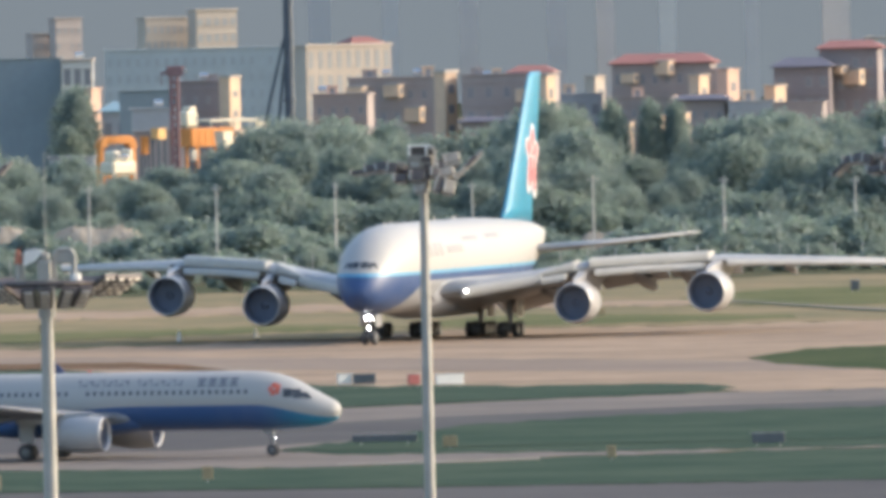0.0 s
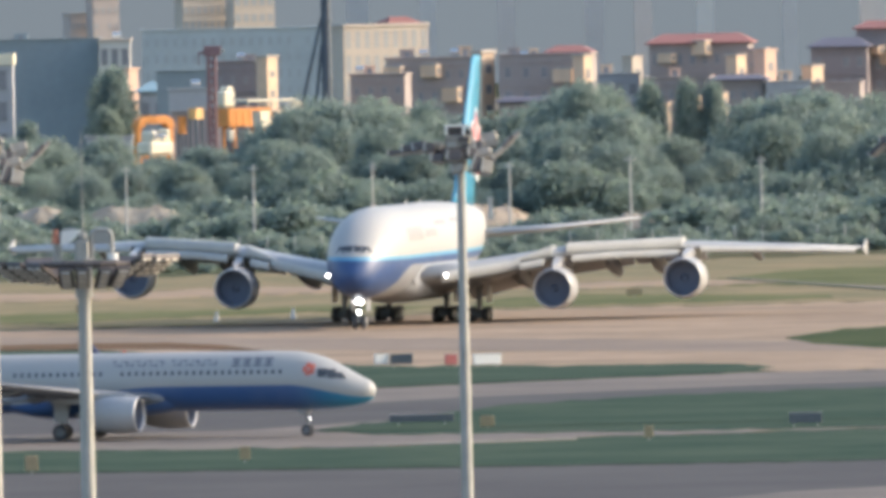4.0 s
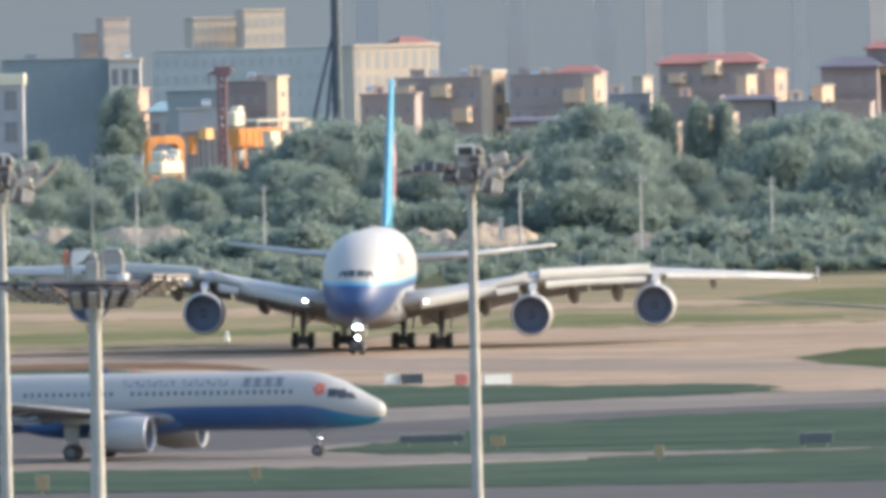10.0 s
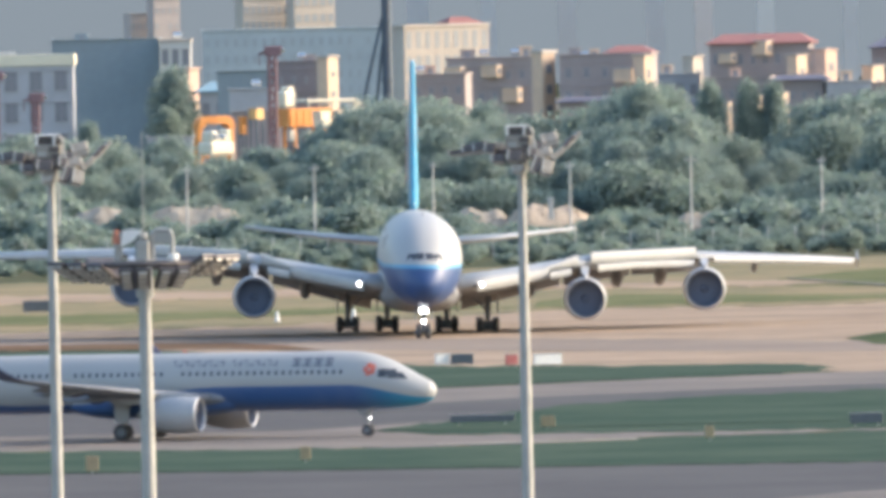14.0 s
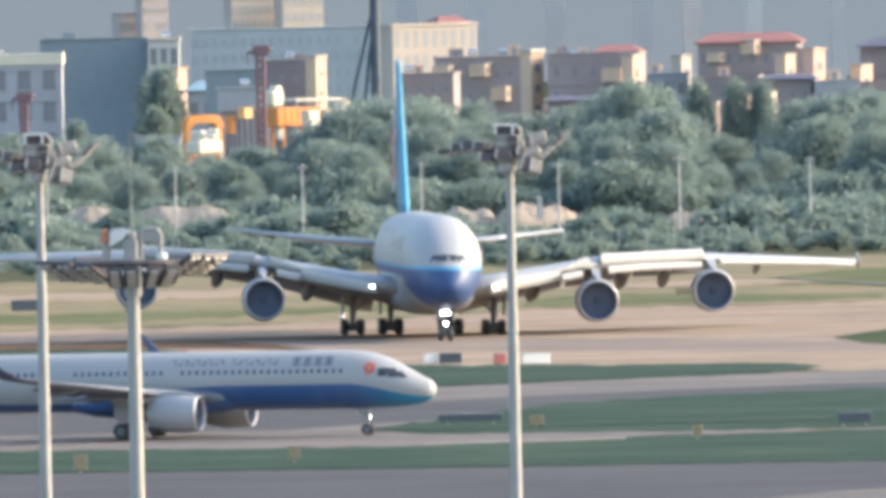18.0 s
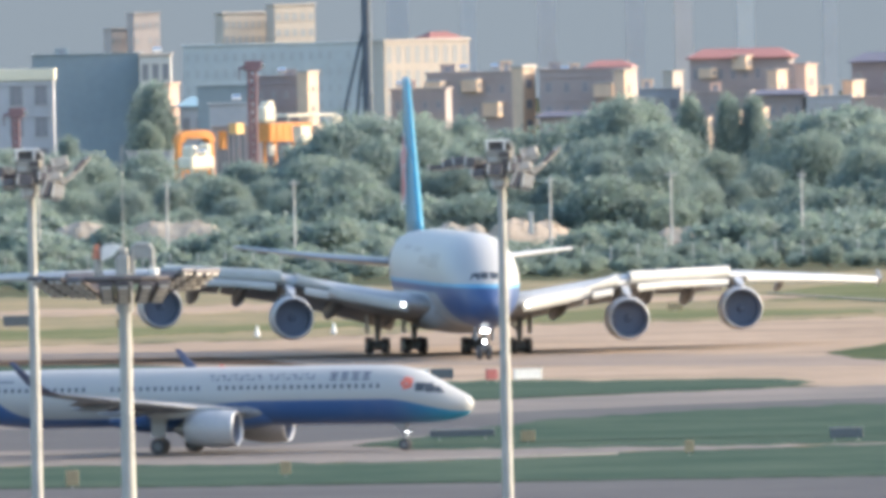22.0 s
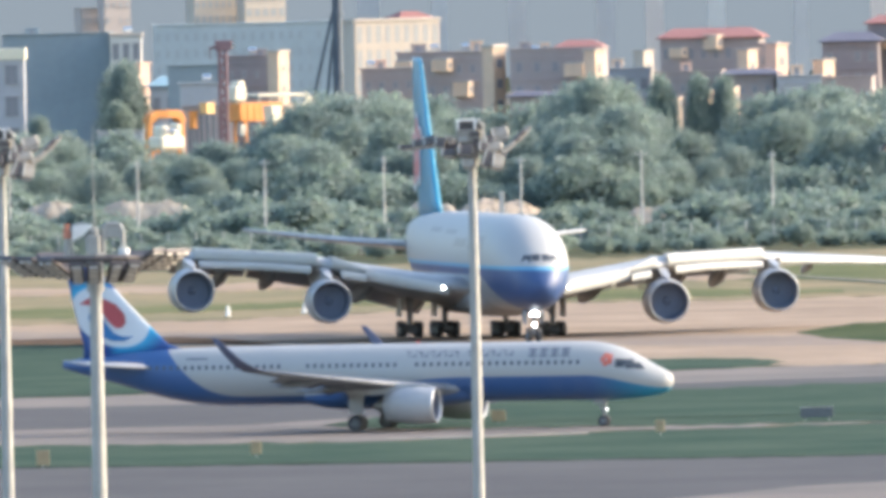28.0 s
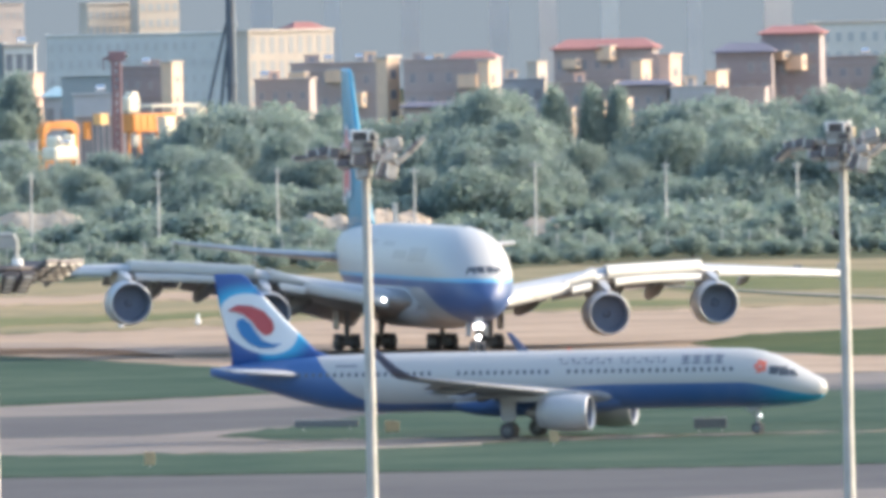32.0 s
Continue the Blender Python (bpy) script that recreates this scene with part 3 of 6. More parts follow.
                disc(bm, [(cx + 0.25 * u - 0.12 * v, cz + 0.25 * v + 0.12 * u), (cx + 1.45 * u - 0.10 * v, cz + 1.45 * v + 0.10 * u), (cx + 1.45 * u + 0.10 * v, cz + 1.45 * v - 0.10 * u), (cx + 0.25 * u + 0.12 * v, cz + 0.25 * v - 0.12 * u)], side * 0.465, 0.02)
                part("petal_vein", bm, EMBLEM_WHITE, root, "white vein between the petals")
    # aerials on the crown
    for s0, h in ((11.0, 0.34), (13.2, 0.28), (30.0, 0.42), (38.0, 0.34)):
        bm = bmesh.new()
        mid, _, high = body.sec(s0)
        z0 = float(mid + high) - 0.06
        skin(bm, [[Vector((-s0 - a, b, z0 + c)) for a, b in ((0, 0), (0.3, 0.05), (0.8 - c, 0), (0.3, -0.05))] for c in (0, h)])
        part("aerial", bm, NACELLE, root)
    # nose gear with its lamps
    bm = bmesh.new()
    tube(bm, (-5.1, 0, 0.62), (-5.1, 0, 2.9), 0.17, 0.22)
    tube(bm, (-5.1, -0.55, 0.62), (-5.1, 0.55, 0.62), 0.10)
    tube(bm, (-5.0, 0, 1.3), (-6.6, 0, 2.8), 0.09)
    part("nose_gear_strut", bm, STRUT, root)
    for y in (-0.42, 0.42):
        WHEELS["big"].append((wheel(root, (-5.1, y, 0.63), 0.63, 0.42, "nose_wheel"), 0.63))
        bm = bmesh.new()
        box(bm, -6.7, -4.4, y * 1.7 - 0.03, y * 1.7 + 0.03, 1.6, 2.75, 0.02)
        part("nose_gear_door", bm, BIG_PAINT, root)
    for at, r in (((-4.75, 0.24, 2.40), 0.10), ((-4.75, -0.24, 2.40), 0.10), ((-4.75, 0.0, 2.52), 0.09), ((-4.75, 0.0, 1.5), 0.11)):
        lens(root, at, r)
    return root


def narrow_jet():
    """A twin-engine narrow-body airliner, 44.5 m long."""
    root = tagged(new("narrow_body_airliner"), "white and blue twin-engine narrow-body airliner on a taxiway", "airplane")
    body = Body([(0, 3.18, 0.05, 0.05), (0.25, 3.13, 0.60, 0.58), (0.9, 3.15, 1.02, 0.92), (2.0, 3.35, 1.46, 1.33), (3.6, 3.69, 1.81, 1.79), (5.5, 3.90, 1.95, 2.05), (7.5, 3.94, 1.975, 2.07), (29, 3.94, 1.975, 2.07), (32, 3.92, 1.96, 2.08), (34, 3.95, 1.88, 2.01), (37, 4.15, 1.62, 1.73), (40.5, 4.54, 1.05, 1.10), (43.2, 4.75, 0.55, 0.58), (44.7, 4.86, 0.24, 0.25)], 2.0)
    bm = bmesh.new()
    body.hull(bm, [0, 0.08, 0.25, 0.5, 0.9, 1.4, 2.0, 2.8, 3.6, 4.5, 5.5, 7.5, 10, 13, 16, 19, 22, 25, 27, 29, 31, 33, 34.5, 36, 37, 38.5, 40.5, 42, 43.2, 44, 44.7], 40)
    part("fuselage", bm, NARROW_PAINT, root, "white fuselage, blue underside, teal chin", smooth=True)
    bm = bmesh.new()
    fair = Body([(13.6, 2.7, 0.4, 0.3), (15.5, 2.65, 1.7, 0.9), (18, 2.6, 2.15, 1.15), (24, 2.6, 2.15, 1.15), (26.5, 2.7, 1.5, 0.85), (28, 2.8, 0.4, 0.3)], 2.5)
    fair.hull(bm, [13.6, 14, 14.7, 15.5, 16.5, 18, 20, 22, 24, 25.2, 26.5, 27.3, 28], 28)
    part("belly_fairing", bm, NARROW_PAINT, root, "blue belly fairing", smooth=True)
    for right in (False, True):
        for s0, s1, z0, z1, sl in ((1.72, 2.24, 4.02, 4.46, 0.44), (2.36, 2.98, 4.06, 4.70, 0.22), (3.10, 3.70, 4.16, 4.74, 0.06)):
            bm = bmesh.new()
            body.patch(bm, s0, s1, z0, z1, right, 0.02, 2, sl)
            part("cockpit_window", bm, GLASS, root)
        for i in range(60):
            s = 6.3 + i * 0.533
            if abs(s - 19.0) < 0.55 or abs(s - 27.2) < 0.7:
                continue
            bm = bmesh.new()
            body.patch(bm, s, s + 0.23, 4.44, 4.72, right, 0.012)
            part("cabin_window", bm, CABIN, root)
        for s in (4.7, 13.0, 25.4, 38.2):
            if s > 38:
                continue
            bm = bmesh.new()
            body.patch(bm, s, s + 0.85, 3.35, 5.2, right, 0.008, 3)
            part("cabin_door", bm, NARROW_PAINT, root)
        # title as plain bars above the windows: four square blocks of strokes, then two words of narrow bars
        for k in range(4):
            s0 = 7.05 + k * 0.80
            for z0, z1, u0, u1 in ((5.44, 5.58, 0.0, 0.62), (5.22, 5.33, 0.04, 0.58), (4.98, 5.10, 0.0, 0.62), (5.10, 5.44, 0.24, 0.38)):
                bm = bmesh.new()
                body.patch(bm, s0 + u0, s0 + u1, z0, z1, right, 0.012, 1)
                part("title_bar", bm, LETTER_GREY, root, "grey painted title bar")
        for k in range(18):
            if k == 8:
                continue
            s0, tall = 11.2 + k * 0.44, 5.50 if k % 3 else 5.46
            for u0, u1, z0, z1 in ((0.0, 0.11, 5.08, tall), (0.11, 0.29, tall - 0.12, tall) if k % 2 else (0.11, 0.29, 5.08, 5.19)):
                bm = bmesh.new()
                body.patch(bm, s0 + u0, s0 + u1, z0, z1, right, 0.012, 1)
                part("title_bar", bm, LETTER_GREY, root, "grey painted title bar")
        # red flower mark behind the cockpit
        bm = bmesh.new()
        for k in range(5):
            a = 2 * math.pi * k / 5
            s, z = 4.35 + 0.27 * math.sin(a + 0.3), 4.72 + 0.28 * math.cos(a + 0.3)
            body.patch(bm, s - 0.16, s + 0.16, z - 0.17, z + 0.17, right, 0.014 + 0.002 * k, 1)
        part("red_mark", bm, ORANGE_RED, root, "small red petal mark")
        bm = bmesh.new()
        body.patch(bm, 33.6, 35.2, 5.12, 5.24, right, 0.012)
        part("registration_bar", bm, LETTER_GREY, root)
    W = [(15.2, 8.4, 1.15, 1.2, 2.75, 0.15), (17.0, 6.6, 0.95, 3.2, 2.95, 0.12), (19.3, 4.2, 0.62, 7.4, 3.45, 0.08), (24.7, 1.7, 0.24, 16.6, 4.60, 0.03)]
    for side in (1, -1):
        surface(root, "wing", W, NARROW_WING, side, 11, "swept grey wing")
        surface(root, "wing_root", [(14.6, 9.6, 1.35, 0.0, 2.7, 0.15), (15.2, 8.4, 1.15, 2.0, 2.78, 0.15)], NARROW_WING, side, 11)
        for y0, y1 in ((3.0, 6.9), (7.5, 12.5)):
            a, b = lerp_rows(W, y0), lerp_rows(W, y1)
            surface(root, "flap", [(r[0] + r[1] - 0.3, 1.0, 0.16, r[3], r[4] - r[5] + 0.03, 0.32) for r in (a, b)], NARROW_WING, side, 7)
        # upswept wing end
        bm = bmesh.new()
        rings = []
        for le, ch, y, z in ((24.7, 1.7, 16.6, 4.60), (25.3, 1.3, 17.2, 4.85), (26.1, 0.95, 17.6, 5.4), (26.95, 0.72, 17.85, 6.2), (27.75, 0.42, 18.0, 6.95)):
            tilt = min(1.0, (z - 4.6) / 0.9)
            ring = []
            for q in foil(le, ch, 0.16, 0, 0):
                ring.append(Vector((q.x, side * (y - q.z * tilt), z + q.z * (1 - tilt))))
            rings.append(ring)
        skin(bm, rings)
        part("sharklet", bm, SHARK, root, "dark grey-blue upswept wingtip", smooth=True)
        for y in (7.0, 11.0):
            le, ch, th, _, z, dr = lerp_rows(W, y)
            bm = bmesh.new()
            rings = []
            for u, rr, dz in ((0.35, 0.04, -0.2), (0.55, 0.18, -0.32), (0.95, 0.24, -0.42), (1.25, 0.16, -0.46), (1.45, 0.03, -0.4)):
                rings.append([Vector((-(le + ch * u), side * y + rr * 0.7 * math.cos(k * math.pi / 4), z + dz + rr * math.sin(k * math.pi / 4))) for k in range(8)])
            skin(bm, rings)
            part("flap_track_fairing", bm, NARROW_WING, root, smooth=True)
        engine(root, 15.55, side * 5.75, 1.80, 1.28, 3.7, deep=1.4)
        pylon(root, 15.55, side * 5.75, 1.82, 1.22, 18.4, 3.25, 5.0, 0.2)
        surface(root, "tailplane", [(37.2, 4.5, 0.50, 0.4, 4.55, -0.35), (38.3, 3.7, 0.44, 2.0, 4.66, -0.4), (41.2, 1.7, 0.22, 6.2, 5.0, -0.35)], TAIL_GREY, side, 9, "grey tailplane")
        bm = bmesh.new()
        tube(bm, (-21.97, side * 3.8, 0.58), (-21.9, side * 3.75, 2.7), 0.12, 0.16)
        tube(bm, (-21.9, side * 3.75, 1.3), (-21.9, side * 2.2, 2.6), 0.07)
        tube(bm, (-21.97, side * 3.8 - 0.5, 0.58), (-21.97, side * 3.8 + 0.5, 0.58), 0.08)
        part("gear_strut", bm, STRUT, root)
        bm = bmesh.new()
        box(bm, -22.5, -21.4, side * 4.15 - 0.03, side * 4.15 + 0.03, 1.25, 2.75, 0.02)
        part("gear_door", bm, NACELLE, root)
        for dy in (-0.46, 0.46):
            WHEELS["narrow"].append((wheel(root, (-21.97, side * 3.8 + dy, 0.585), 0.585, 0.43), 0.585))
    fin(root, "tail_fin", [(34.0, 9.2, 0.3, 5.1), (37.0, 6.2, 0.5, 6.3), (39.7, 4.2, 0.4, 9.0), (42.0, 2.35, 0.24, 11.55), (42.4, 1.9, 0.12, 11.76)], NARROW_FIN, "blue tail fin with a swirl emblem")
    # swirl emblem on the white oval: red and blue commas, given about the oval's middle
    REDS = ((-2.18, 0.94), (-1.43, 1.36), (-0.41, 1.27), (0.51, 0.88), (1.12, 0.19), (1.24, -0.39), (0.94, -0.78), (0.51, -0.82), (0.00, -0.39), (-0.41, 0.19), (-1.02, 0.68), (-1.63, 0.88))
    BLUES = ((-1.53, -0.06), (-1.43, 0.29), (-1.02, 0.39), (-0.51, 0.00), (-0.16, -0.58), (0.35, -1.17), (1.02, -1.42), (1.78, -1.40), (1.12, -1.72), (0.20, -1.73), (-0.61, -1.38), (-1.22, -0.78))
    for side in (1, -1):
        for name, shape, material, off, text in (("emblem_swirl", REDS, RED, 0.215, "red comma of the swirl"), ("emblem_swirl", BLUES, EMBLEM_BLUE, 0.215, "blue comma of the swirl")):
            bm = bmesh.new()
            disc(bm, [(-41.2 + u, 8.23 + v) for u, v in shape], side * off, 0.012)
            part(name, bm, material, root, text)
    bm = bmesh.new()
    tube(bm, (-5.07, 0, 0.4), (-5.07, 0, 2.4), 0.10, 0.13)
    tube(bm, (-5.0, 0, 0.9), (-6.0, 0, 2.2), 0.05)
    tube(bm, (-5.07, -0.3, 0.4), (-5.07, 0.3, 0.4), 0.06)
    part("nose_gear_strut", bm, STRUT, root)
    lens(root, (-4.9, 0, 1.25), 0.065, "taxi_light")
    for y in (-0.25, 0.25):
        WHEELS["narrow"].append((wheel(root, (-5.07, y, 0.40), 0.40, 0.24, "nose_wheel"), 0.40))
        bm = bmesh.new()
        box(bm, -5.7, -4.9, y * 1.6 - 0.02, y * 1.6 + 0.02, 1.62, 2.1, 0.01)
        part("nose_gear_door", bm, STRUT, root)
    bm = bmesh.new()
    turned(bm, [(0, 0.11), (0.07, 0.10), (0.12, 0.06), (0.14, 0.01)], 12, "z", (-18.6, 0, 6.06), caps=True)
    part("beacon", bm, BEACON, root, "red beacon on the crown")
    return root


BIG, NARROW = big_jet(), narrow_jet()


# ---- ground: one sheet, with the paved and mown areas laid on it ----
def area(name, pts, material, z, label, kind="structure"):
    """A laid area with a small edge, from outline points on the ground."""
    bm = bmesh.new()
    top = [bm.verts.new((x, y, z)) for x, y in pts]
    low = [bm.verts.new((x, y, z - 0.25)) for x, y in pts]
    bm.faces.new(top)
    n = len(pts)
    for i in range(n):
        j = (i + 1) % n
        bm.faces.new((top[j], top[i], low[i], low[j]))
    bmesh.ops.recalc_face_normals(bm, faces=bm.faces[:])
    bmesh.ops.triangulate(bm, faces=[f for f in bm.faces if len(f.verts) > 4])
    return tagged(part(name, bm, material), label, name.split("_")[0], kind=kind)


def wavy(a, b, n, amp, seed):
    """Points from a to b with a slightly uneven line, as of an overgrown edge."""
    r = random.Random(seed)
    out = []
    for i in range(n):
        u = i / n
        out.append((a[0] + (b[0] - a[0]) * u, a[1] + (b[1] - a[1]) * u + r.uniform(-amp, amp)))
    return out


def edge(pts, amp, seed):
    out = []
    for k, (a, b) in enumerate(zip(pts, pts[1:])):
        out += wavy(a, b, max(4, min(60, int(abs(b[0] - a[0]) / 1.6))), amp * 1.5, seed + k)
    return out + [pts[-1]]


bm = bmesh.new()
bmesh.ops.create_grid(bm, x_segments=2, y_segments=2, size=4900)
tagged(part("ground", bm, SCRUB), "flat scrub ground reaching the horizon", "ground", kind="structure")
FAR_L, FAR_R = -420, 420
area("pavement_apron", [(FAR_L, 300), (FAR_R, 300)] + edge([(FAR_R, 1325), (60, 1331), (28, 1333), (0, 1339), (-30, 1348), (FAR_L, 1352)], 0.6, 3), ASPHALT, 0.03, "dark grey asphalt apron")
area("grass_strip", edge([(FAR_L, 1352), (-30, 1348), (0, 1339), (28, 1333), (60, 1331), (FAR_R, 1325)], 0.6, 5) + edge([(FAR_R, 1425), (60, 1424), (30, 1417), (8, 1409), (0, 1398), (-11, 1401), (-31, 1411), (FAR_L, 1416)], 2.0, 6), GRASS, 0.02, "mown green grass strip beside the apron")
area("grass_fringe", edge([(FAR_R, 1325), (60, 1331), (28, 1333), (0, 1339), (-30, 1348), (FAR_L, 1352)], 1.0, 13) + edge([(FAR_L, 1356), (-30, 1352), (0, 1343), (28, 1336), (60, 1334), (FAR_R, 1329)], 1.2, 15), FRINGE, 0.05, "longer dark grass along the apron's edge")
area("grass_fringe", edge([(27, 1603), (13.7, 1592), (-0.3, 1578), (-22, 1554), (FAR_L, 1539)], 1.0, 17) + edge([(FAR_L, 1544), (-22, 1560), (-0.3, 1584), (13.7, 1597), (27, 1608)], 1.4, 19), FRINGE, 0.07, "longer dark grass along a taxiway's edge")
area("taxiway", edge([(FAR_L, 1416), (-31, 1411), (-11, 1401), (0, 1398), (8, 1409), (30, 1417), (60, 1424), (FAR_R, 1425)], 2.0, 6) + edge([(FAR_R, 1640), (60, 1612), (31.7, 1606), (13.7, 1593), (-0.3, 1579), (-4.6, 1577), (-22, 1555), (FAR_L, 1540)], 1.5, 9), CONCRETE, 0.04, "grey concrete taxiway")
area("taxiway_centre", [(FAR_L, 1452), (-10, 1452), (0, 1470), (10, 1500), (30, 1528), (60, 1545), (FAR_R, 1590), (FAR_R, 1600), (60, 1572), (30, 1560), (6, 1540), (-6, 1520), (FAR_L, 1500)], ASPHALT, 0.055, "darker worn lane of the taxiway")
area("grass_island", edge([(-4.9, 1446), (-1.3, 1462), (1.6, 1474), (8.8, 1510), (19.6, 1530), (33, 1541), (60, 1553), (FAR_R, 1580)], 2.0, 21) + edge([(FAR_R, 1429), (60, 1427), (30.6, 1420.5), (16, 1424), (4.3, 1429), (-0.5, 1430), (-4.9, 1446)], 1.5, 22), GRASS, 0.075, "green grass island between taxiways")
area("pavement_edge", [(-0.5, 1399.0), (6, 1400.6), (13.5, 1405.4), (13.5, 1407.6), (6, 1403.8), (-0.5, 1401.6)], PALE_LINE, 0.10, "pale strip of edge concrete")
area("grass_verge", edge([(FAR_L, 1540), (-22, 1555), (-4.6, 1577), (-0.3, 1579), (13.7, 1591), (24, 1602), (29, 1610), (31.5, 1622)], 1.5, 31) + edge([(31.5, 1622), (29, 1638), (22, 1642), (14.1, 1644), (-0.2, 1660), (-12, 1705), (-24.8, 1752), (-45, 1764), (FAR_L, 1770)], 2.5, 33), GRASS, 0.05, "green grass verge between taxiways")
area("taxiway_far", edge([(FAR_L, 1770), (-45, 1764), (-24.8, 1752), (-12, 1705), (-0.2, 1656), (14.1, 1631), (29, 1622), (31.7, 1606), (60, 1612), (FAR_R, 1640)], 2.0, 41) + edge([(FAR_R, 1925), (70, 1905), (39, 1896), (27, 1893), (11, 1897), (-4, 1866), (-15, 1851), (-40, 1840), (FAR_L, 1840)], 3.0, 43), TAN, 0.045, "pale tan concrete taxiway of the large jet")
area("asphalt_lane", edge([(FAR_L, 1786), (-40, 1776), (0, 1722), (35, 1680), (FAR_R, 1668)], 1.2, 51) + edge([(FAR_R, 1712), (35, 1724), (0, 1776), (-40, 1822), (FAR_L, 1826)], 2.0, 53), RUBBER, 0.06, "rubber-streaked asphalt lane")
area("grass_wedge", edge([(34.6, 1736), (40.5, 1770), (49, 1781), (60, 1792), (FAR_R, 1830)], 1.5, 61) + edge([(FAR_R, 1650), (60, 1658), (46, 1672), (41, 1691), (36.5, 1712), (34.6, 1736)], 1.5, 63), WEDGE, 0.08, "lighter green grass wedge between taxiways")
area("dry_grass_field", edge([(FAR_L, 1843), (-40, 1843), (-15, 1854), (-4, 1869), (11, 1900), (27, 1896), (39, 1899), (70, 1908), (FAR_R, 1928)], 3.0, 71) + edge([(FAR_R, 2180), (47, 2168), (0, 2140), (-46, 2112), (FAR_L, 2100)], 4.0, 73), DRY, 0.02, "dry yellowing airfield grass")
area("grass_patch", edge([(-90, 1880), (-30, 1876), (-8, 1905), (8, 1915)], 3.0, 81) + edge([(0, 1935), (-20, 1930), (-50, 1925), (-90, 1925)], 3.0, 82), PATCH, 0.05, "greener streak in the dry grass")
area("grass_patch", edge([(8.8, 1910), (27, 1913), (43, 1921)], 2.0, 83) + edge([(43, 1936), (30, 1958), (17, 1970), (9.5, 1948)], 2.0, 84), PATCH, 0.05, "greener streak in the dry grass")
area("grass_patch", edge([(33, 2000), (43, 1992), (70, 1980), (130, 1975)], 3.0, 85) + edge([(130, 2080), (62, 2090), (45, 2090), (34, 2040)], 3.0, 86), PATCH, 0.05, "greener streak in the dry grass")
area("bare_earth", edge([(-120, 1985), (-40, 1990), (0, 2010), (40, 2002)], 4.0, 87) + edge([(38, 2025), (0, 2050), (-40, 2035), (-120, 2020)], 4.0, 88), TAN, 0.06, "strip of bare tan earth in the grass")
area("dry_fringe", edge([(-60, 1772), (-30.7, 1755), (-18.2, 1747), (-9.3, 1726)], 1.5, 91) + edge([(-13.3, 1757), (-18.4, 1773), (-25.8, 1779), (-34, 1779), (-60, 1782)], 1.5, 92), BROWN, 0.09, "withered red-brown grass along a taxiway's edge")
area("service_road", [(35, 2042), (39.7, 2014), (49, 1963), (60, 1916), (90, 1840), (90, 1852), (60, 1924), (49, 1971), (39.7, 2019), (35, 2045)], PALE_LINE, 0.09, "pale narrow service road")
area("grass_fringe", [(35, 2036), (39.7, 2008), (49, 1955), (60, 1908), (90, 1828), (90, 1840), (60, 1916), (49, 1963), (39.7, 2014), (35, 2042)], FRINGE, 0.085, "longer dark grass along the service road")
area("apron_concrete", [(FAR_L, 900), (FAR_R, 900), (FAR_R, 1280), (60, 1275), (33, 1272), (25, 1262), (17.8, 1243), (10, 1215), (FAR_L, 1180)], CONCRETE, 0.05, "paler concrete of the apron")


# ---- things on the airfield ----
SIGN_WHITE = mat("white_sign_panel", (0.80, 0.78, 0.74), 0.5, var=0.05, scale=2)
SIGN_DARK = mat("dark_sign_panel", (0.12, 0.13, 0.14), 0.5, var=0.1, scale=2)
BEACON_RED = mat("orange_red_lamp", (0.55, 0.20, 0.12), 0.4, var=0.1, scale=4)
SIGN_RED = mat("red_sign_panel", (0.42, 0.13, 0.12), 0.5, var=0.1, scale=2)
YELLOW = mat("yellow_marker_paint", (0.36, 0.28, 0.16), 0.6, var=0.15, scale=2)
METAL = mat("galvanised_steel", (0.40, 0.39, 0.36), 0.5, 0.25, var=0.12, scale=1.5)
DARK_METAL = mat("dark_lamp_housing", (0.11, 0.095, 0.09), 0.5, 0.2, var=0.15, scale=3)
# Paler housing colour for units and winch boxes that the sun strikes.
HOUSING = mat("weathered_lamp_housing", (0.30, 0.275, 0.235), 0.5, 0.3, var=0.25, scale=2.5)
LAMP_GLASS = mat("floodlight_glass", (0.70, 0.64, 0.55), 0.25, 0.1, var=0.15, scale=5)


def field_sign(x, y, w, h, material, label):
    root = tagged(new("airfield_sign"), label, "sign", "signs beside the taxiway")
    root.location = (x, y, 0.05)
    root.rotation_euler = (0, 0, 0 if material is SIGN_DARK else radians(22))
    bm = bmesh.new()
    box(bm, -w / 2, w / 2, -0.12, 0.12, 0.22, 0.22 + h, 0.03)
    part("panel", bm, material, root)
    for k in (-1, 1):
        bm = bmesh.new()
        tube(bm, (k * w * 0.36, 0, -0.05), (k * w * 0.36, 0, 0.3), 0.05, n=8)
        part("leg", bm, METAL, root)
    bm = bmesh.new()
    box(bm, -w / 2 - 0.03, w / 2 + 0.03, -0.14, 0.14, 0.2 + h, 0.26 + h, 0.01)
    part("top_rail", bm, METAL, root)
    return root


field_sign(0.15, 1655, 1.25, 0.85, SIGN_WHITE, "white panel sign on short legs in the grass")
field_sign(1.75, 1655, 1.85, 0.80, SIGN_DARK, "dark panel sign on short legs in the grass")
field_sign(5.75, 1648, 1.0, 0.85, SIGN_RED, "red panel sign on short legs in the grass")
field_sign(8.65, 1646, 2.4, 0.85, SIGN_WHITE, "wide white panel sign on short legs in the grass")
field_sign(2.9, 1456, 4.6, 0.5, SIGN_DARK, "long low dark panel beside the taxiway")
field_sign(29.8, 1428, 2.3, 0.7, SIGN_DARK, "dark panel sign in the grass island")
field_sign(-38.2, 1935, 2.8, 1.0, SIGN_DARK, "dark panel sign in the dry grass")
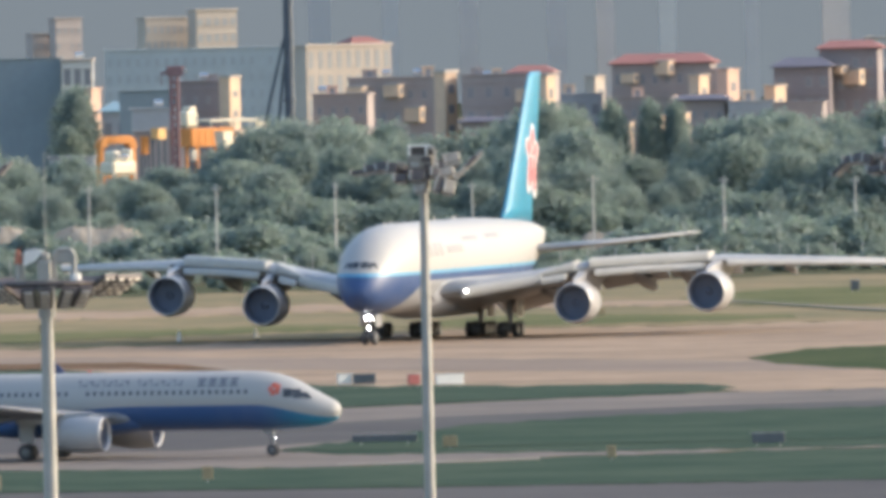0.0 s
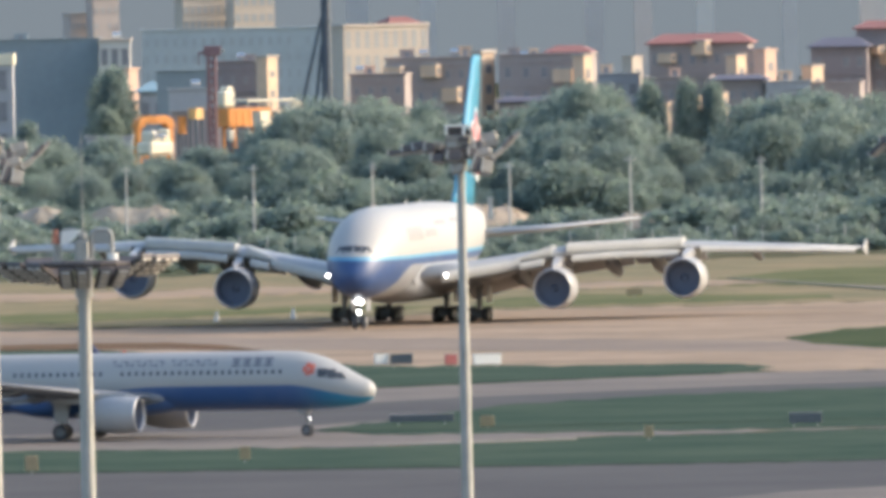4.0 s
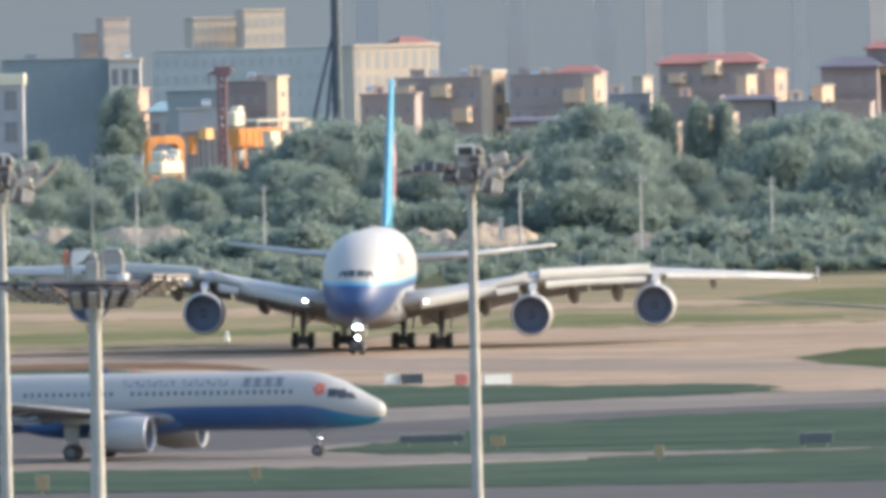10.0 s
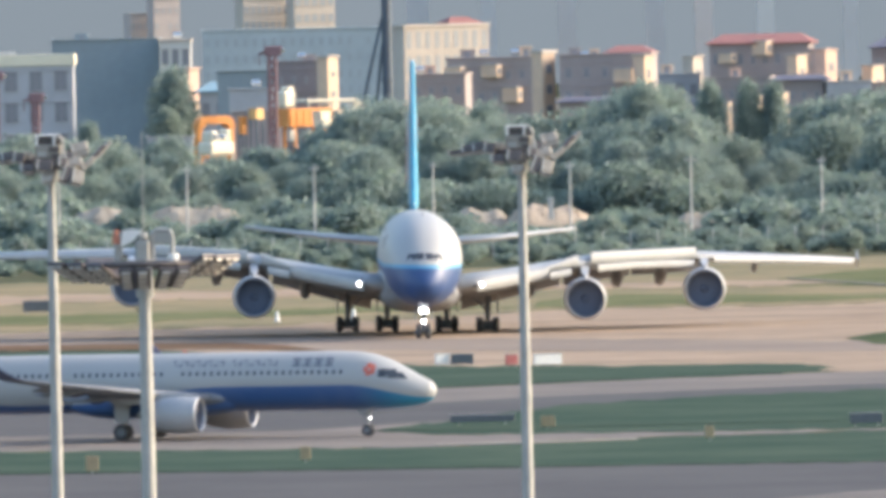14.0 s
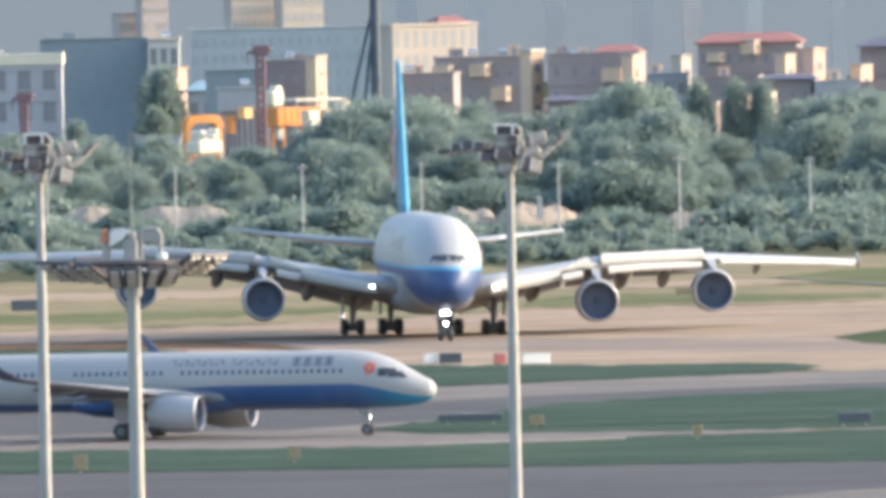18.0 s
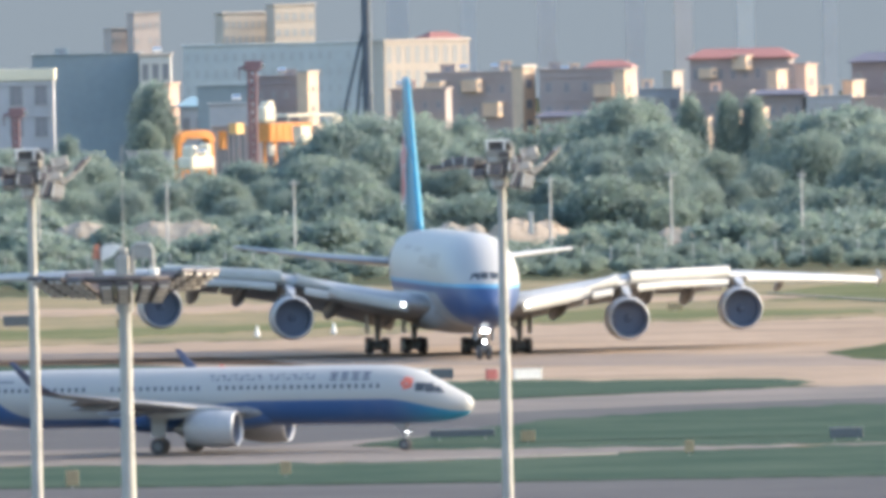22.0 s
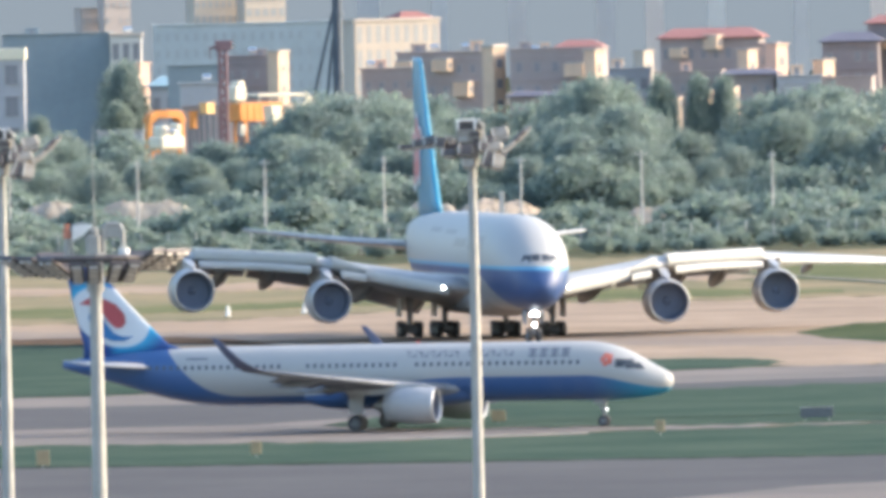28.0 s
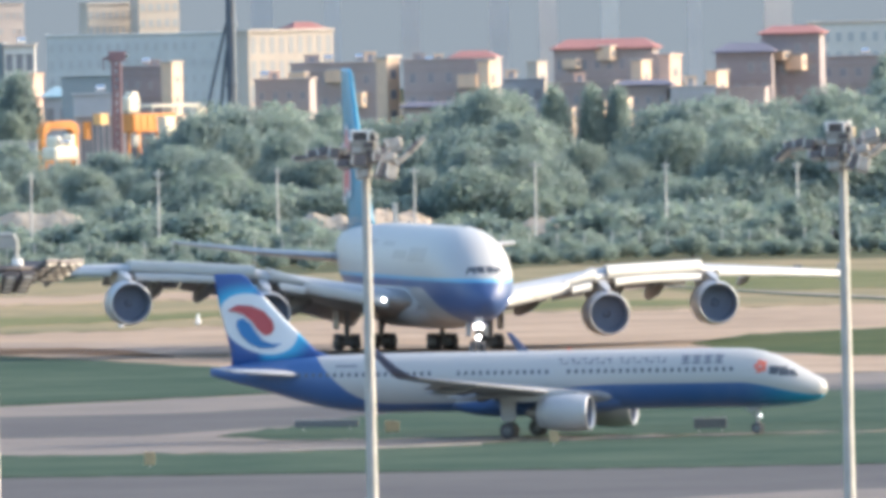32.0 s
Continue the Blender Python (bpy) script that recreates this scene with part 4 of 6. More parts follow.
field_sign(52.0, 2056, 0.9, 1.0, SIGN_DARK, "small dark panel in the dry grass")
field_sign(60.5, 1640, 2.2, 0.8, SIGN_WHITE, "white panel sign beside the far taxiway")


def marker(x, y, w, h):
    root = tagged(new("marker_board"), "small faded yellow marker board on a post", "marker", "yellow markers in the grass")
    root.location = (x, y, 0.06)
    bm = bmesh.new()
    box(bm, -w / 2, w / 2, -0.05, 0.05, 0.15, 0.15 + h, 0.02)
    part("board", bm, YELLOW, root)
    bm = bmesh.new()
    tube(bm, (0, 0.03, -0.06), (0, 0.03, 0.2), 0.05, n=8)
    part("post", bm, METAL, root)
    return root


for x, y, w, h in ((7.5, 1441, 1.0, 0.75), (18.4, 1400, 0.62, 0.8), (-9.2, 1364, 0.7, 0.85), (-23.2, 1346, 0.85, 1.0), (-28.3, 1917, 0.5, 0.8), (24.5, 1948, 1.5, 0.7)):
    marker(x, y, w, h)


def cone(x, y, h=1.0):
    root = tagged(new("edge_marker"), "white cone-shaped edge marker on the grass", "marker", "white cones beside the far taxiway")
    root.location = (x, y, 0.04)
    bm = bmesh.new()
    turned(bm, [(0.04, 0.26), (0.5 * h, 0.17), (0.9 * h, 0.10), (h, 0.03)], 12, "z", caps=True)
    part("cone", bm, SIGN_WHITE, root)
    bm = bmesh.new()
    box(bm, -0.3, 0.3, -0.3, 0.3, -0.02, 0.05, 0.01)
    part("base", bm, SIGN_DARK, root)


for x, y in ((-14.9, 1867), (-7.9, 1874)):
    cone(x, y)


# ---- floodlight masts ----
def mast(x, y, head_z, turn, style, label, droop=0.0):
    root = tagged(new("floodlight_mast"), label, "floodlight mast", "apron floodlight masts")
    root.location = (x, y, 0.03)
    root.rotation_euler = (0, 0, radians(turn))
    top_r = 0.125 if style == "fan" else 0.138
    for k in range(3):
        z0, z1 = (0, 9.4, 18.6)[k], (9.5, 18.7, head_z - 0.3)[k]
        bm = bmesh.new()
        tube(bm, (0, 0, z0), (0, 0, z1), top_r + (head_z - z0) * 0.0048 + 0.012, top_r + (head_z - z1) * 0.0048, 18)
        part("pole_section", bm, METAL, root, smooth=False)
    bm = bmesh.new()
    box(bm, -0.5, 0.5, -0.5, 0.5, -0.03, 0.06, 0.02)
    part("base_plate", bm, METAL, root)
    z = head_z
    bm = bmesh.new()
    wide = 0.19 if style == "fan" else 0.26
    tube(bm, (0, 0, z - 0.72), (0, 0, z + 0.1), wide, wide, 14)
    tube(bm, (0, 0, z + 0.1), (0, 0, z + 0.62), wide * 0.6, wide * 0.5, 14)
    part("head_collar", bm, METAL, root)
    bm = bmesh.new()
    R = 1.15 if style == "fan" else 0.8
    n = 20
    for i in range(n):
        a, b = 2 * math.pi * i / n, 2 * math.pi * (i + 1) / n
        tube(bm, (R * math.cos(a), R * math.sin(a), z), (R * math.cos(b), R * math.sin(b), z), 0.05, n=6)
    for i in range(4):
        a = math.pi * i / 2
        tube(bm, (0, 0, z - 0.1), (R * math.cos(a), R * math.sin(a), z), 0.045, n=6)
    part("ring_frame", bm, DARK_METAL, root)
    if style == "fan":
        # flat louvred panels fanned out to both sides, tilted down
        for px, py, w, drop, yaw, cols in ((-1.62, 0.1, 0.50, 0.16, -50, 2), (-1.22, -0.2, 0.48, 0.18, -46, 2), (-0.84, -0.5, 0.44, 0.21, -38, 2), (-0.36, -0.8, 0.31, 0.31, -3, 1), (-0.02, -0.8, 0.31, 0.31, 0, 1), (0.42, -0.78, 0.30, 0.31, 10, 1), (0.76, -0.7, 0.32, 0.30, 16, 1),
                                           (1.10, -0.3, 0.42, 0.06, 50, 2), (1.50, 0.1, 0.80, 0.08, 50, 3), (-0.8, 0.9, 0.7, 0.12, 205, 2), (0.8, 0.9, 0.7, 0.12, 155, 2)):
            m = pose(px, py, z - drop, -28, 0, yaw)
            bm = bmesh.new()
            box(bm, -w / 2, w / 2, -0.42, 0.42, -0.03, 0.06, 0.015)
            panel = part("floodlight", bm, DARK_METAL, root)
            panel.matrix_basis = m
            cell = (w - 0.05) / cols
            for row in range(4):
                for colm in range(cols):
                    bm = bmesh.new()
                    x0 = -w / 2 + 0.05 + colm * cell
                    box(bm, x0 + 0.01, x0 + cell - 0.055, -0.375 + row * 0.205, -0.255 + row * 0.205, -0.075, -0.028, 0.005)
                    part("lamp_module", bm, LAMP_GLASS, panel)
        bm = bmesh.new()
        tube(bm, (-1.75, -0.25, z + 0.02), (1.75, -0.25, z + 0.02), 0.04, n=8)
        part("cross_bar", bm, DARK_METAL, root)
        # two hoops above, a peaked cap and a beacon
        for sx, hood in ((-0.28, True), (0.38, False)):
            bm = bmesh.new()
            pts = [(sx - 0.2, 0, z + 0.05), (sx - 0.2, 0, z + 0.6), (sx - 0.12, 0, z + 0.7), (sx + 0.14, 0, z + 0.7), (sx + 0.22, 0, z + 0.58), (sx + 0.22, 0, z + 0.05)]
            for u, v in zip(pts, pts[1:]):
                tube(bm, u, v, 0.035 if hood else 0.055, n=8)
            part("hoist_hoop", bm, METAL, root)
            if not hood:
                bm = bmesh.new()
                box(bm, sx - 0.18, sx + 0.19, -0.03, 0.03, z + 0.40, z + 0.69, 0.02)
                part("gusset_plate", bm, METAL, root, "grey plate across the top of a hoop")
            if hood:
                bm = bmesh.new()
                skin(bm, [[Vector((sx - 0.2, y, z + 0.36)), Vector((sx - 0.17, y, z + 0.68)), Vector((sx + 0.26, y, z + 0.71)), Vector((sx + 0.06, y, z + 0.48))] for y in (-0.14, 0.12)])
                part("hood", bm, SIGN_WHITE, root, "white sheet hood")
                bm = bmesh.new()
                skin(bm, [[Vector((sx + 0.04, y, z + 0.42)), Vector((sx + 0.29, y, z + 0.69)), Vector((sx + 0.36, y, z + 0.42))] for y in (-0.10, 0.12)])
                part("hood_flap", bm, DARK_METAL, root)
        bm = bmesh.new()
        box(bm, -0.18, 0.13, -0.16, 0.16, z - 0.1, z + 0.50, 0.05)
        box(bm, -0.11, 0.08, -0.14, 0.14, z + 0.48, z + 0.66, 0.04)
        part("winch_box", bm, METAL, root)
        bm = bmesh.new()
        tube(bm, (-0.58, 0, z), (-0.58, 0, z + 0.42), 0.06, n=8)
        part("bracket", bm, METAL, root)
        bm = bmesh.new()
        tube(bm, (0.62, -0.1, z), (0.62, -0.1, z + 0.2), 0.13, 0.12, 10)
        part("junction_box", bm, SIGN_WHITE, root)
        bm = bmesh.new()
        tube(bm, (0, 0, z + 0.6), (0, 0, z + 2.8), 0.016, 0.008, 6)
        part("lightning_rod", bm, METAL, root)
        bm = bmesh.new()
        tube(bm, (-0.58, 0, z + 0.42), (-0.58, 0, z + 0.58), 0.09, 0.08, 10)
        tube(bm, (-0.58, 0, z + 0.58), (-0.58, 0, z + 0.72), 0.06, 0.05, 10)
        part("beacon", bm, BEACON_RED, root, "red obstruction lamp")
    else:
        # box floodlights round the ring: dark housings strung out to one side, hooded ones in a paler sunlit colour at
        # the other
        for px, py, pz, w, d, h, rx, ry, rz, pale in ((-2.12, 0.2, -0.03 - droop * 0.6, 0.66, 0.42, 0.15, -8, -6 - droop * 110, -20, 0), (-1.72, 0.05, 0.08, 0.42, 0.5, 0.26, -10, -8, -25, 0), (-1.36, -0.2, 0.14, 0.42, 0.5, 0.30, -14, -14, -20, 0), (-1.02, -0.4, 0.10, 0.36, 0.46, 0.34, -10, 6, -15, 0), (-0.74, -0.3, 0.22, 0.30, 0.3, 0.20, 0, 0, 0, 1),
                                                      (-0.76, -0.75, -0.27, 0.46, 0.42, 0.26, -16, -4, -10, 0), (-0.22, -0.9, -0.20, 0.52, 0.45, 0.34, -12, 4, 0, 0), (-0.12, -0.85, -0.62, 0.42, 0.34, 0.30, -10, -8, 0, 1), (0.36, -0.8, -0.10, 0.26, 0.40, 0.26, -14, 10, 10, 0), (0.50, -0.85, -0.50, 0.26, 0.34, 0.46, -10, 22, 10, 0),
                                                      (0.86, -0.8, -0.60, 0.36, 0.34, 0.40, -14, 14, 14, 1), (0.74, -0.6, -0.14, 0.52, 0.42, 0.24, -24, -8, 10, 1), (1.22, -0.35, -0.14, 0.50, 0.5, 0.14, -14, -34, 20, 1), (1.42, -0.2, 0.02, 0.54, 0.5, 0.12, -14, -44, 20, 0), (0.98, 0.1, 0.34, 0.50, 0.45, 0.30, -22, -12, 10, 1), (1.00, -0.1, 0.14, 0.52, 0.4, 0.08, -14, -10, 10, 1), (1.58, 0.05, 0.20, 0.60, 0.5, 0.13, -12, -46, 20, 0), (1.78, 0.25, 0.34, 0.56, 0.5, 0.10, -10, -46, 20, 1), (0.62, -0.2, 0.06, 0.3, 0.4, 0.3, -10, 0, 10, 0),
                                                      (0.7, 0.8, 0.1, 0.5, 0.45, 0.3, 15, 0, 150, 0), (-0.7, 0.9, 0.0, 0.5, 0.45, 0.3, 15, 0, 210, 0)):
            if px > 0.3:
                w, d, h = w * 1.15, d * 1.1, h * 1.25
            m = pose(px, py, z + pz, rx, ry, rz)
            bm = bmesh.new()
            box(bm, -w / 2, w / 2, -d / 2, d / 2, -h / 2, h / 2, 0.035)
            unit = part("floodlight", bm, HOUSING if pale else DARK_METAL, root)
            unit.matrix_basis = m
            bm = bmesh.new()
            box(bm, -w / 2 + 0.05, w / 2 - 0.05, -d / 2 + 0.05, d / 2 - 0.05, -h / 2 - 0.02, -h / 2 + 0.01, 0.005)
            part("lamp_glass", bm, LAMP_GLASS, unit)
            bm = bmesh.new()
            tube(bm, (0, d / 2 - 0.05, 0), (0, d / 2 + 0.3, -0.08), 0.035, n=6)
            part("bracket", bm, DARK_METAL, unit)
            bm = bmesh.new()
            box(bm, -w / 2 - 0.02, -w / 2 + 0.05, -d / 2 - 0.03, -d / 2 + 0.04, -h / 2, h / 2 + 0.03, 0.01)
            part("end_bracket", bm, METAL, unit)
        bm = bmesh.new()
        box(bm, -0.52, 0.38, -0.4, 0.4, z + 0.02, z + 0.55, 0.08)
        part("winch_box", bm, HOUSING, root)
        for k, (x0, x1, z0, z1) in enumerate(((-0.46, -0.14, 0.10, 0.30), (-0.06, 0.30, 0.30, 0.46), (0.04, 0.28, 0.08, 0.22))):
            bm = bmesh.new()
            box(bm, x0, x1, -0.43, -0.39, z + z0, z + z1, 0.01)
            part("cover_plate", bm, METAL if k == 0 else DARK_METAL, root)
        # open-fronted hood over the winch
        bm = bmesh.new()
        box(bm, -0.50, -0.42, -0.44, 0.3, z + 0.52, z + 0.84, 0.02)
        box(bm, 0.08, 0.16, -0.44, 0.3, z + 0.52, z + 0.84, 0.02)
        box(bm, -0.52, 0.30, -0.44, 0.3, z + 0.82, z + 0.88, 0.02)
        part("winch_hood", bm, SIGN_WHITE, root, "pale sheet hood")
        bm = bmesh.new()
        box(bm, -0.42, 0.08, -0.30, 0.3, z + 0.54, z + 0.83, 0.03)
        part("winch_drum", bm, DARK_METAL, root)
        bm = bmesh.new()
        pts = [(0.18, -0.42, z + 0.84), (0.34, -0.42, z + 0.78), (0.42, -0.42, z + 0.6), (0.42, -0.42, z + 0.08)]
        for u, v in zip(pts, pts[1:]):
            tube(bm, u, v, 0.05, n=6)
        part("guard_rail", bm, METAL, root)
        bm = bmesh.new()
        box(bm, 0.17, 0.38, -0.34, 0.2, z + 0.5, z + 0.74, 0.04)
        part("gear_case", bm, DARK_METAL, root)
        # Yellow plate added as the gold sunlit edge of the winch box.
        bm = bmesh.new()
        box(bm, 0.385, 0.45, -0.3, 0.1, z + 0.2, z + 0.66, 0.01)
        part("side_plate", bm, YELLOW, root, "yellow plate standing for a sunlit edge")
    return root


mast(2.92, 700, 27.58, 0, "box", "galvanised mast with a crown of box floodlights")
mast(-13.08, 690, 27.70, 2, "box", "galvanised mast with a crown of box floodlights, beside others")
mast(19.35, 700, 27.52, -12, "box", "galvanised mast with a turned crown of box floodlights", 0.32)
mast(-6.22, 430, 28.22, 0, "fan", "galvanised mast with flat fanned floodlight panels and a red lamp")


# ---- trees, scrub, poles and heaps behind the field ----
# Leaf greens greyed and paled towards trees seen through haze.
LEAF = leaf_mat("broad_leaf_green", (0.071, 0.091, 0.074), (0.080, 0.100, 0.076))
LEAF_DARK = leaf_mat("dark_leaf_green", (0.064, 0.084, 0.072), (0.072, 0.092, 0.075))
BUSH_LEAF = leaf_mat("scrub_leaf_green", (0.063, 0.083, 0.066), (0.072, 0.092, 0.070))
BARK = mat("grey_brown_bark", (0.13, 0.10, 0.075), 0.9, scale=1.5, bump=0.5)
POLE = mat("pale_concrete_pole", (0.56, 0.54, 0.50), 0.8, var=0.15, scale=1.0)


def leaf_cloud(bm, blobs, count, size, rng):
    """Many small leaf clumps that fill several uneven lobes, densest towards their skins."""
    tot = sum(b[3] ** 2 for b in blobs)
    for bx, by, bz, br in blobs:
        for _ in range(int(count * br * br / tot)):
            d = Vector((rng.gauss(0, 1), rng.gauss(0, 1), rng.gauss(0.15, 1))).normalized()
            k = br * (0.42 + 0.72 * rng.random() ** 0.8) * (1 + 0.26 * noise.noise(d * 1.9 + Vector((bx, by, bz))) + 0.24 * noise.noise(d * 4.0 + Vector((bz, bx, by))))
            c = Vector((bx, by, bz)) + Vector((d.x * k * 1.15, d.y * k * 1.15, d.z * k * 0.9))
            nrm = (Vector((d.x, d.y, d.z * 0.3)) * 0.7 + Vector((rng.uniform(-.6, .6), rng.uniform(-.6, .6), rng.uniform(-.4, .5)))).normalized()
            u = nrm.orthogonal().normalized()
            v = nrm.cross(u)
            a = rng.uniform(0, 6.28)
            u, v = u * math.cos(a) + v * math.sin(a), v * math.cos(a) - u * math.sin(a)
            s = size * rng.uniform(0.6, 1.3)
            q = [c - u * s, c - v * s * 0.55 + nrm * s * 0.15, c + u * s, c + v * s * 0.55 + nrm * s * 0.15]
            bm.faces.new([bm.verts.new(p) for p in q])


def tree(height, width, seed, material, lobes=22, leaves=13000, size=0.26):
    rng = random.Random(seed)
    root = tagged(new("tree"), "tall broad-leaved tree with a dense dark green crown", "tree", "belt of trees behind the airfield")
    bm = bmesh.new()
    pts = [Vector((0, 0, -0.1))]
    for k in range(5):
        pts.append(pts[-1] + Vector((rng.uniform(-.25, .25), rng.uniform(-.25, .25), height * 0.14)))
    for i, (a, b) in enumerate(zip(pts, pts[1:])):
        tube(bm, a, b, 0.26 * (1 - i * 0.14), 0.26 * (1 - (i + 1) * 0.14), 8)
    blobs = []
    for k in range(lobes):
        # most are broad overlapping masses, the rest small tufts that break the outline
        broad = k % 4 < 3
        a = rng.uniform(0, 6.28)
        h = height * (0.16 + 0.74 * (k + rng.random()) / lobes)
        spread = width * (0.42 if h < height * 0.7 else 0.26) * (rng.uniform(0.05, 0.5) if broad else rng.uniform(0.35, 0.95))
        c = Vector((spread * math.cos(a), spread * math.sin(a), h))
        br = width * (rng.uniform(0.34, 0.50) if broad else rng.uniform(0.15, 0.23)) * (1.0 if h < height * 0.75 else 0.75)
        blobs.append((c.x, c.y, min(c.z, height - br * 0.8), br))
        tube(bm, pts[min(4, 1 + k * 4 // lobes)], c, 0.11, 0.03, 6)
    blobs.append((rng.uniform(-.6, .6), 0, height * 0.88, width * 0.2))
    part("trunk", bm, BARK, root)
    bm = bmesh.new()
    leaf_cloud(bm, blobs, leaves, size, rng)
    part("crown", bm, material, root)
    return root


KINDS = [tree(13, 7.5, 11, LEAF), tree(12, 6.0, 12, LEAF_DARK, 18), tree(14, 8.5, 13, LEAF_DARK, 24, 15000), tree(11, 7.0, 14, LEAF), tree(15, 6.5, 15, LEAF_DARK, 22), tree(12.5, 9.0, 16, LEAF, 26, 15000)]
TALL = [13, 12, 14, 11, 15, 12.5]
for ob in KINDS:
    ob.location = (-150, 2420, 0)      # the first of each kind stand at the belt's far end
for i, ob in enumerate(KINDS):
    ob.location.x -= 9 * i


def skyline(x):
    return float(np.interp(x, [-75, -51, -38, -32, -27, -23.7, -18.3, -14.0, -10.0, -8, 2, 8.6, 13, 16, 19, 22, 25.5, 30, 32.5, 44.0, 46.5, 49, 53, 75, 110],
                           [12.8, 12.6, 11.4, 11.2, 8.9, 10.2, 10.9, 11.8, 14.8, 15.6, 14.9, 14.1, 12.8, 12.6, 13.8, 16.3, 17.4, 15.0, 10.6, 10.6, 16.4, 16.2, 15.6, 17.6, 17.2]))


rng = random.Random(4)
for row, (y, gap, share) in enumerate(((2345, 6.0, 0.74), (2372, 5.6, 0.88), (2405, 5.6, 0.98), (2440, 6.0, 1.02))):
    x = -88 + rng.uniform(0, 3)
    while x < 118:
        k = rng.randrange(6)
        h = skyline(x) * share * rng.uniform(0.86, 1.03)
        ob = copy_thing(KINDS[k], pose(x, y + rng.uniform(-10, 10), 0, 0, 0, rng.uniform(0, 360)))
        f = h / TALL[k]
        ob.scale = (f * rng.uniform(0.95, 1.25), f * rng.uniform(0.95, 1.25), f)
        x += gap * rng.uniform(0.7, 1.3)

# trees that stand among the buildings
for k, x, y, h in ((2, 24.6, 2392, 17.4), (5, 27.4, 2400, 16.4), (4, -38.2, 2860, 16.4), (1, -36.4, 2850, 17.6), (3, -37.4, 2840, 12.0), (1, -46.0, 2700, 11.5), (3, -62.0, 2700, 11.0), (3, 35.2, 2600, 15.8), (0, 40.0, 2600, 15.9), (1, 43.4, 2600, 15.6), (4, 84.0, 2800, 18.0)):
    ob = copy_thing(KINDS[k], pose(x, y, 0, 0, 0, 37 * k))
    f = h / TALL[k]
    ob.scale = (f * 0.42, f * 0.42, f) if 35 < x < 44 else (f * 0.62, f * 0.62, f)


def bush(width, height, seed, leaves=1500, size=0.30):
    rr = random.Random(seed)
    root = tagged(new("bush"), "rough green bush in the scrub", "bush", "scrub along the perimeter")
    bm = bmesh.new()
    blobs = [(rr.uniform(-.4, .4) * width, rr.uniform(-.3, .3) * width, height * rr.uniform(0.3, 0.7), height * rr.uniform(0.32, 0.44)) for _ in range(8)]
    leaf_cloud(bm, blobs, leaves, size, rr)
    part("leaves", bm, BUSH_LEAF, root)
    bm = bmesh.new()
    for b in blobs:
        tube(bm, (b[0] * 0.2, b[1] * 0.2, -0.05), b[:3], 0.05, 0.02, 5)
    part("stem", bm, BARK, root)
    return root


BUSHES = [bush(4.0, 3.0, 31), bush(5.0, 2.6, 32), bush(3.2, 3.6, 33)]
THICKETS = [bush(6.0, 6.0, 34, 5200, 0.27), bush(7.0, 5.2, 35, 5200, 0.27)]
for i, ob in enumerate(THICKETS):
    ob.location = (-190 - 10 * i, 2330, 0)
# young growth that closes the belt's foot
x = -86.0
while x < 116:
    k = rng.randrange(2)
    ob = copy_thing(THICKETS[k], pose(x, 2334 + rng.uniform(-4, 4), -0.2, 0, 0, rng.uniform(0, 360)))
    f = skyline(x) * rng.uniform(0.42, 0.58) / 6.0
    ob.scale = (f, f, f)
    x += rng.uniform(2.6, 4.2)
for i, ob in enumerate(BUSHES):
    ob.location = (-160 - 8 * i, 2300, 0)
for y, gap, f0 in ((2150, 4.2, 0.42), (2176, 3.4, 0.55), (2205, 3.4, 0.66), (2232, 3.6, 0.75), (2262, 4.0, 0.95), (2298, 3.2, 1.62), (2325, 4.0, 1.7)):
    x = -85 + rng.uniform(0, 3)
    while x < 112:
        if y < 2112 + (x + 46) * 0.6 + 14:
            x += gap
            continue
        ob = copy_thing(BUSHES[rng.randrange(3)], pose(x, y + rng.uniform(-9, 9), 0, 0, 0, rng.uniform(0, 360)))
        f = f0 * rng.uniform(0.75, 1.12)
        if f0 > 1:      # the tall back rows let the heaps show over them
            f = float(np.interp(x, [-44, -42, -21, -19, 1, 3, 18, 21, 25, 26.5, 32.5, 34], [5.6, 3.9, 3.7, 5.2, 4.2, 3.0, 2.2, 4.2, 3.8, 2.4, 2.3, 4.8])) / 3.1 * rng.uniform(0.86, 1.04)
        ob.scale = (f * 1.25, f * 1.25, f)
        x += gap * rng.uniform(0.6, 1.4)


def utility_pole(x, y, h, arm):
    root = tagged(new("utility_pole"), "pale concrete utility pole in the scrub", "pole", "poles before the trees")
    root.location = (x, y, -0.05)
    bm = bmesh.new()
    tube(bm, (0, 0, 0), (0, 0, h), 0.15, 0.10, 10)
    part("pole", bm, POLE, root)
    if arm:
        bm = bmesh.new()
        box(bm, -arm, arm, -0.07, 0.07, h - 0.55, h - 0.42, 0.02)
        part("cross_arm", bm, POLE, root)
        for k in (-0.85, 0, 0.85):
            bm = bmesh.new()
            tube(bm, (k * arm, 0, h - 0.42), (k * arm, 0, h - 0.18), 0.06, 0.05, 6)
            part("insulator", bm, POLE, root)


for x, h, arm in ((-28.1, 9.9, 0.45), (-13.8, 9.8, 0.6), (-0.4, 9.8, 0.35), (15.0, 9.5, 0.5), (28.6, 9.9, 0.7), (43.3, 9.5, 0.5), (58.1, 9.2, 0.5), (72.5, 9.2, 0.5), (-42.5, 9.8, 0.5), (-57.0, 9.8, 0.5)):
    utility_pole(x, 2288, h, arm)

# wire fence of concrete posts along the scrub
fence = tagged(new("perimeter_fence"), "wire fence on pale concrete posts along the scrub", "fence")
fence.location = (0, 2218, 0)
bm = bmesh.new()
box(bm, -0.07, 0.07, -0.07, 0.07, -0.05, 2.7, 0.015)
first = part("post", bm, POLE, fence)
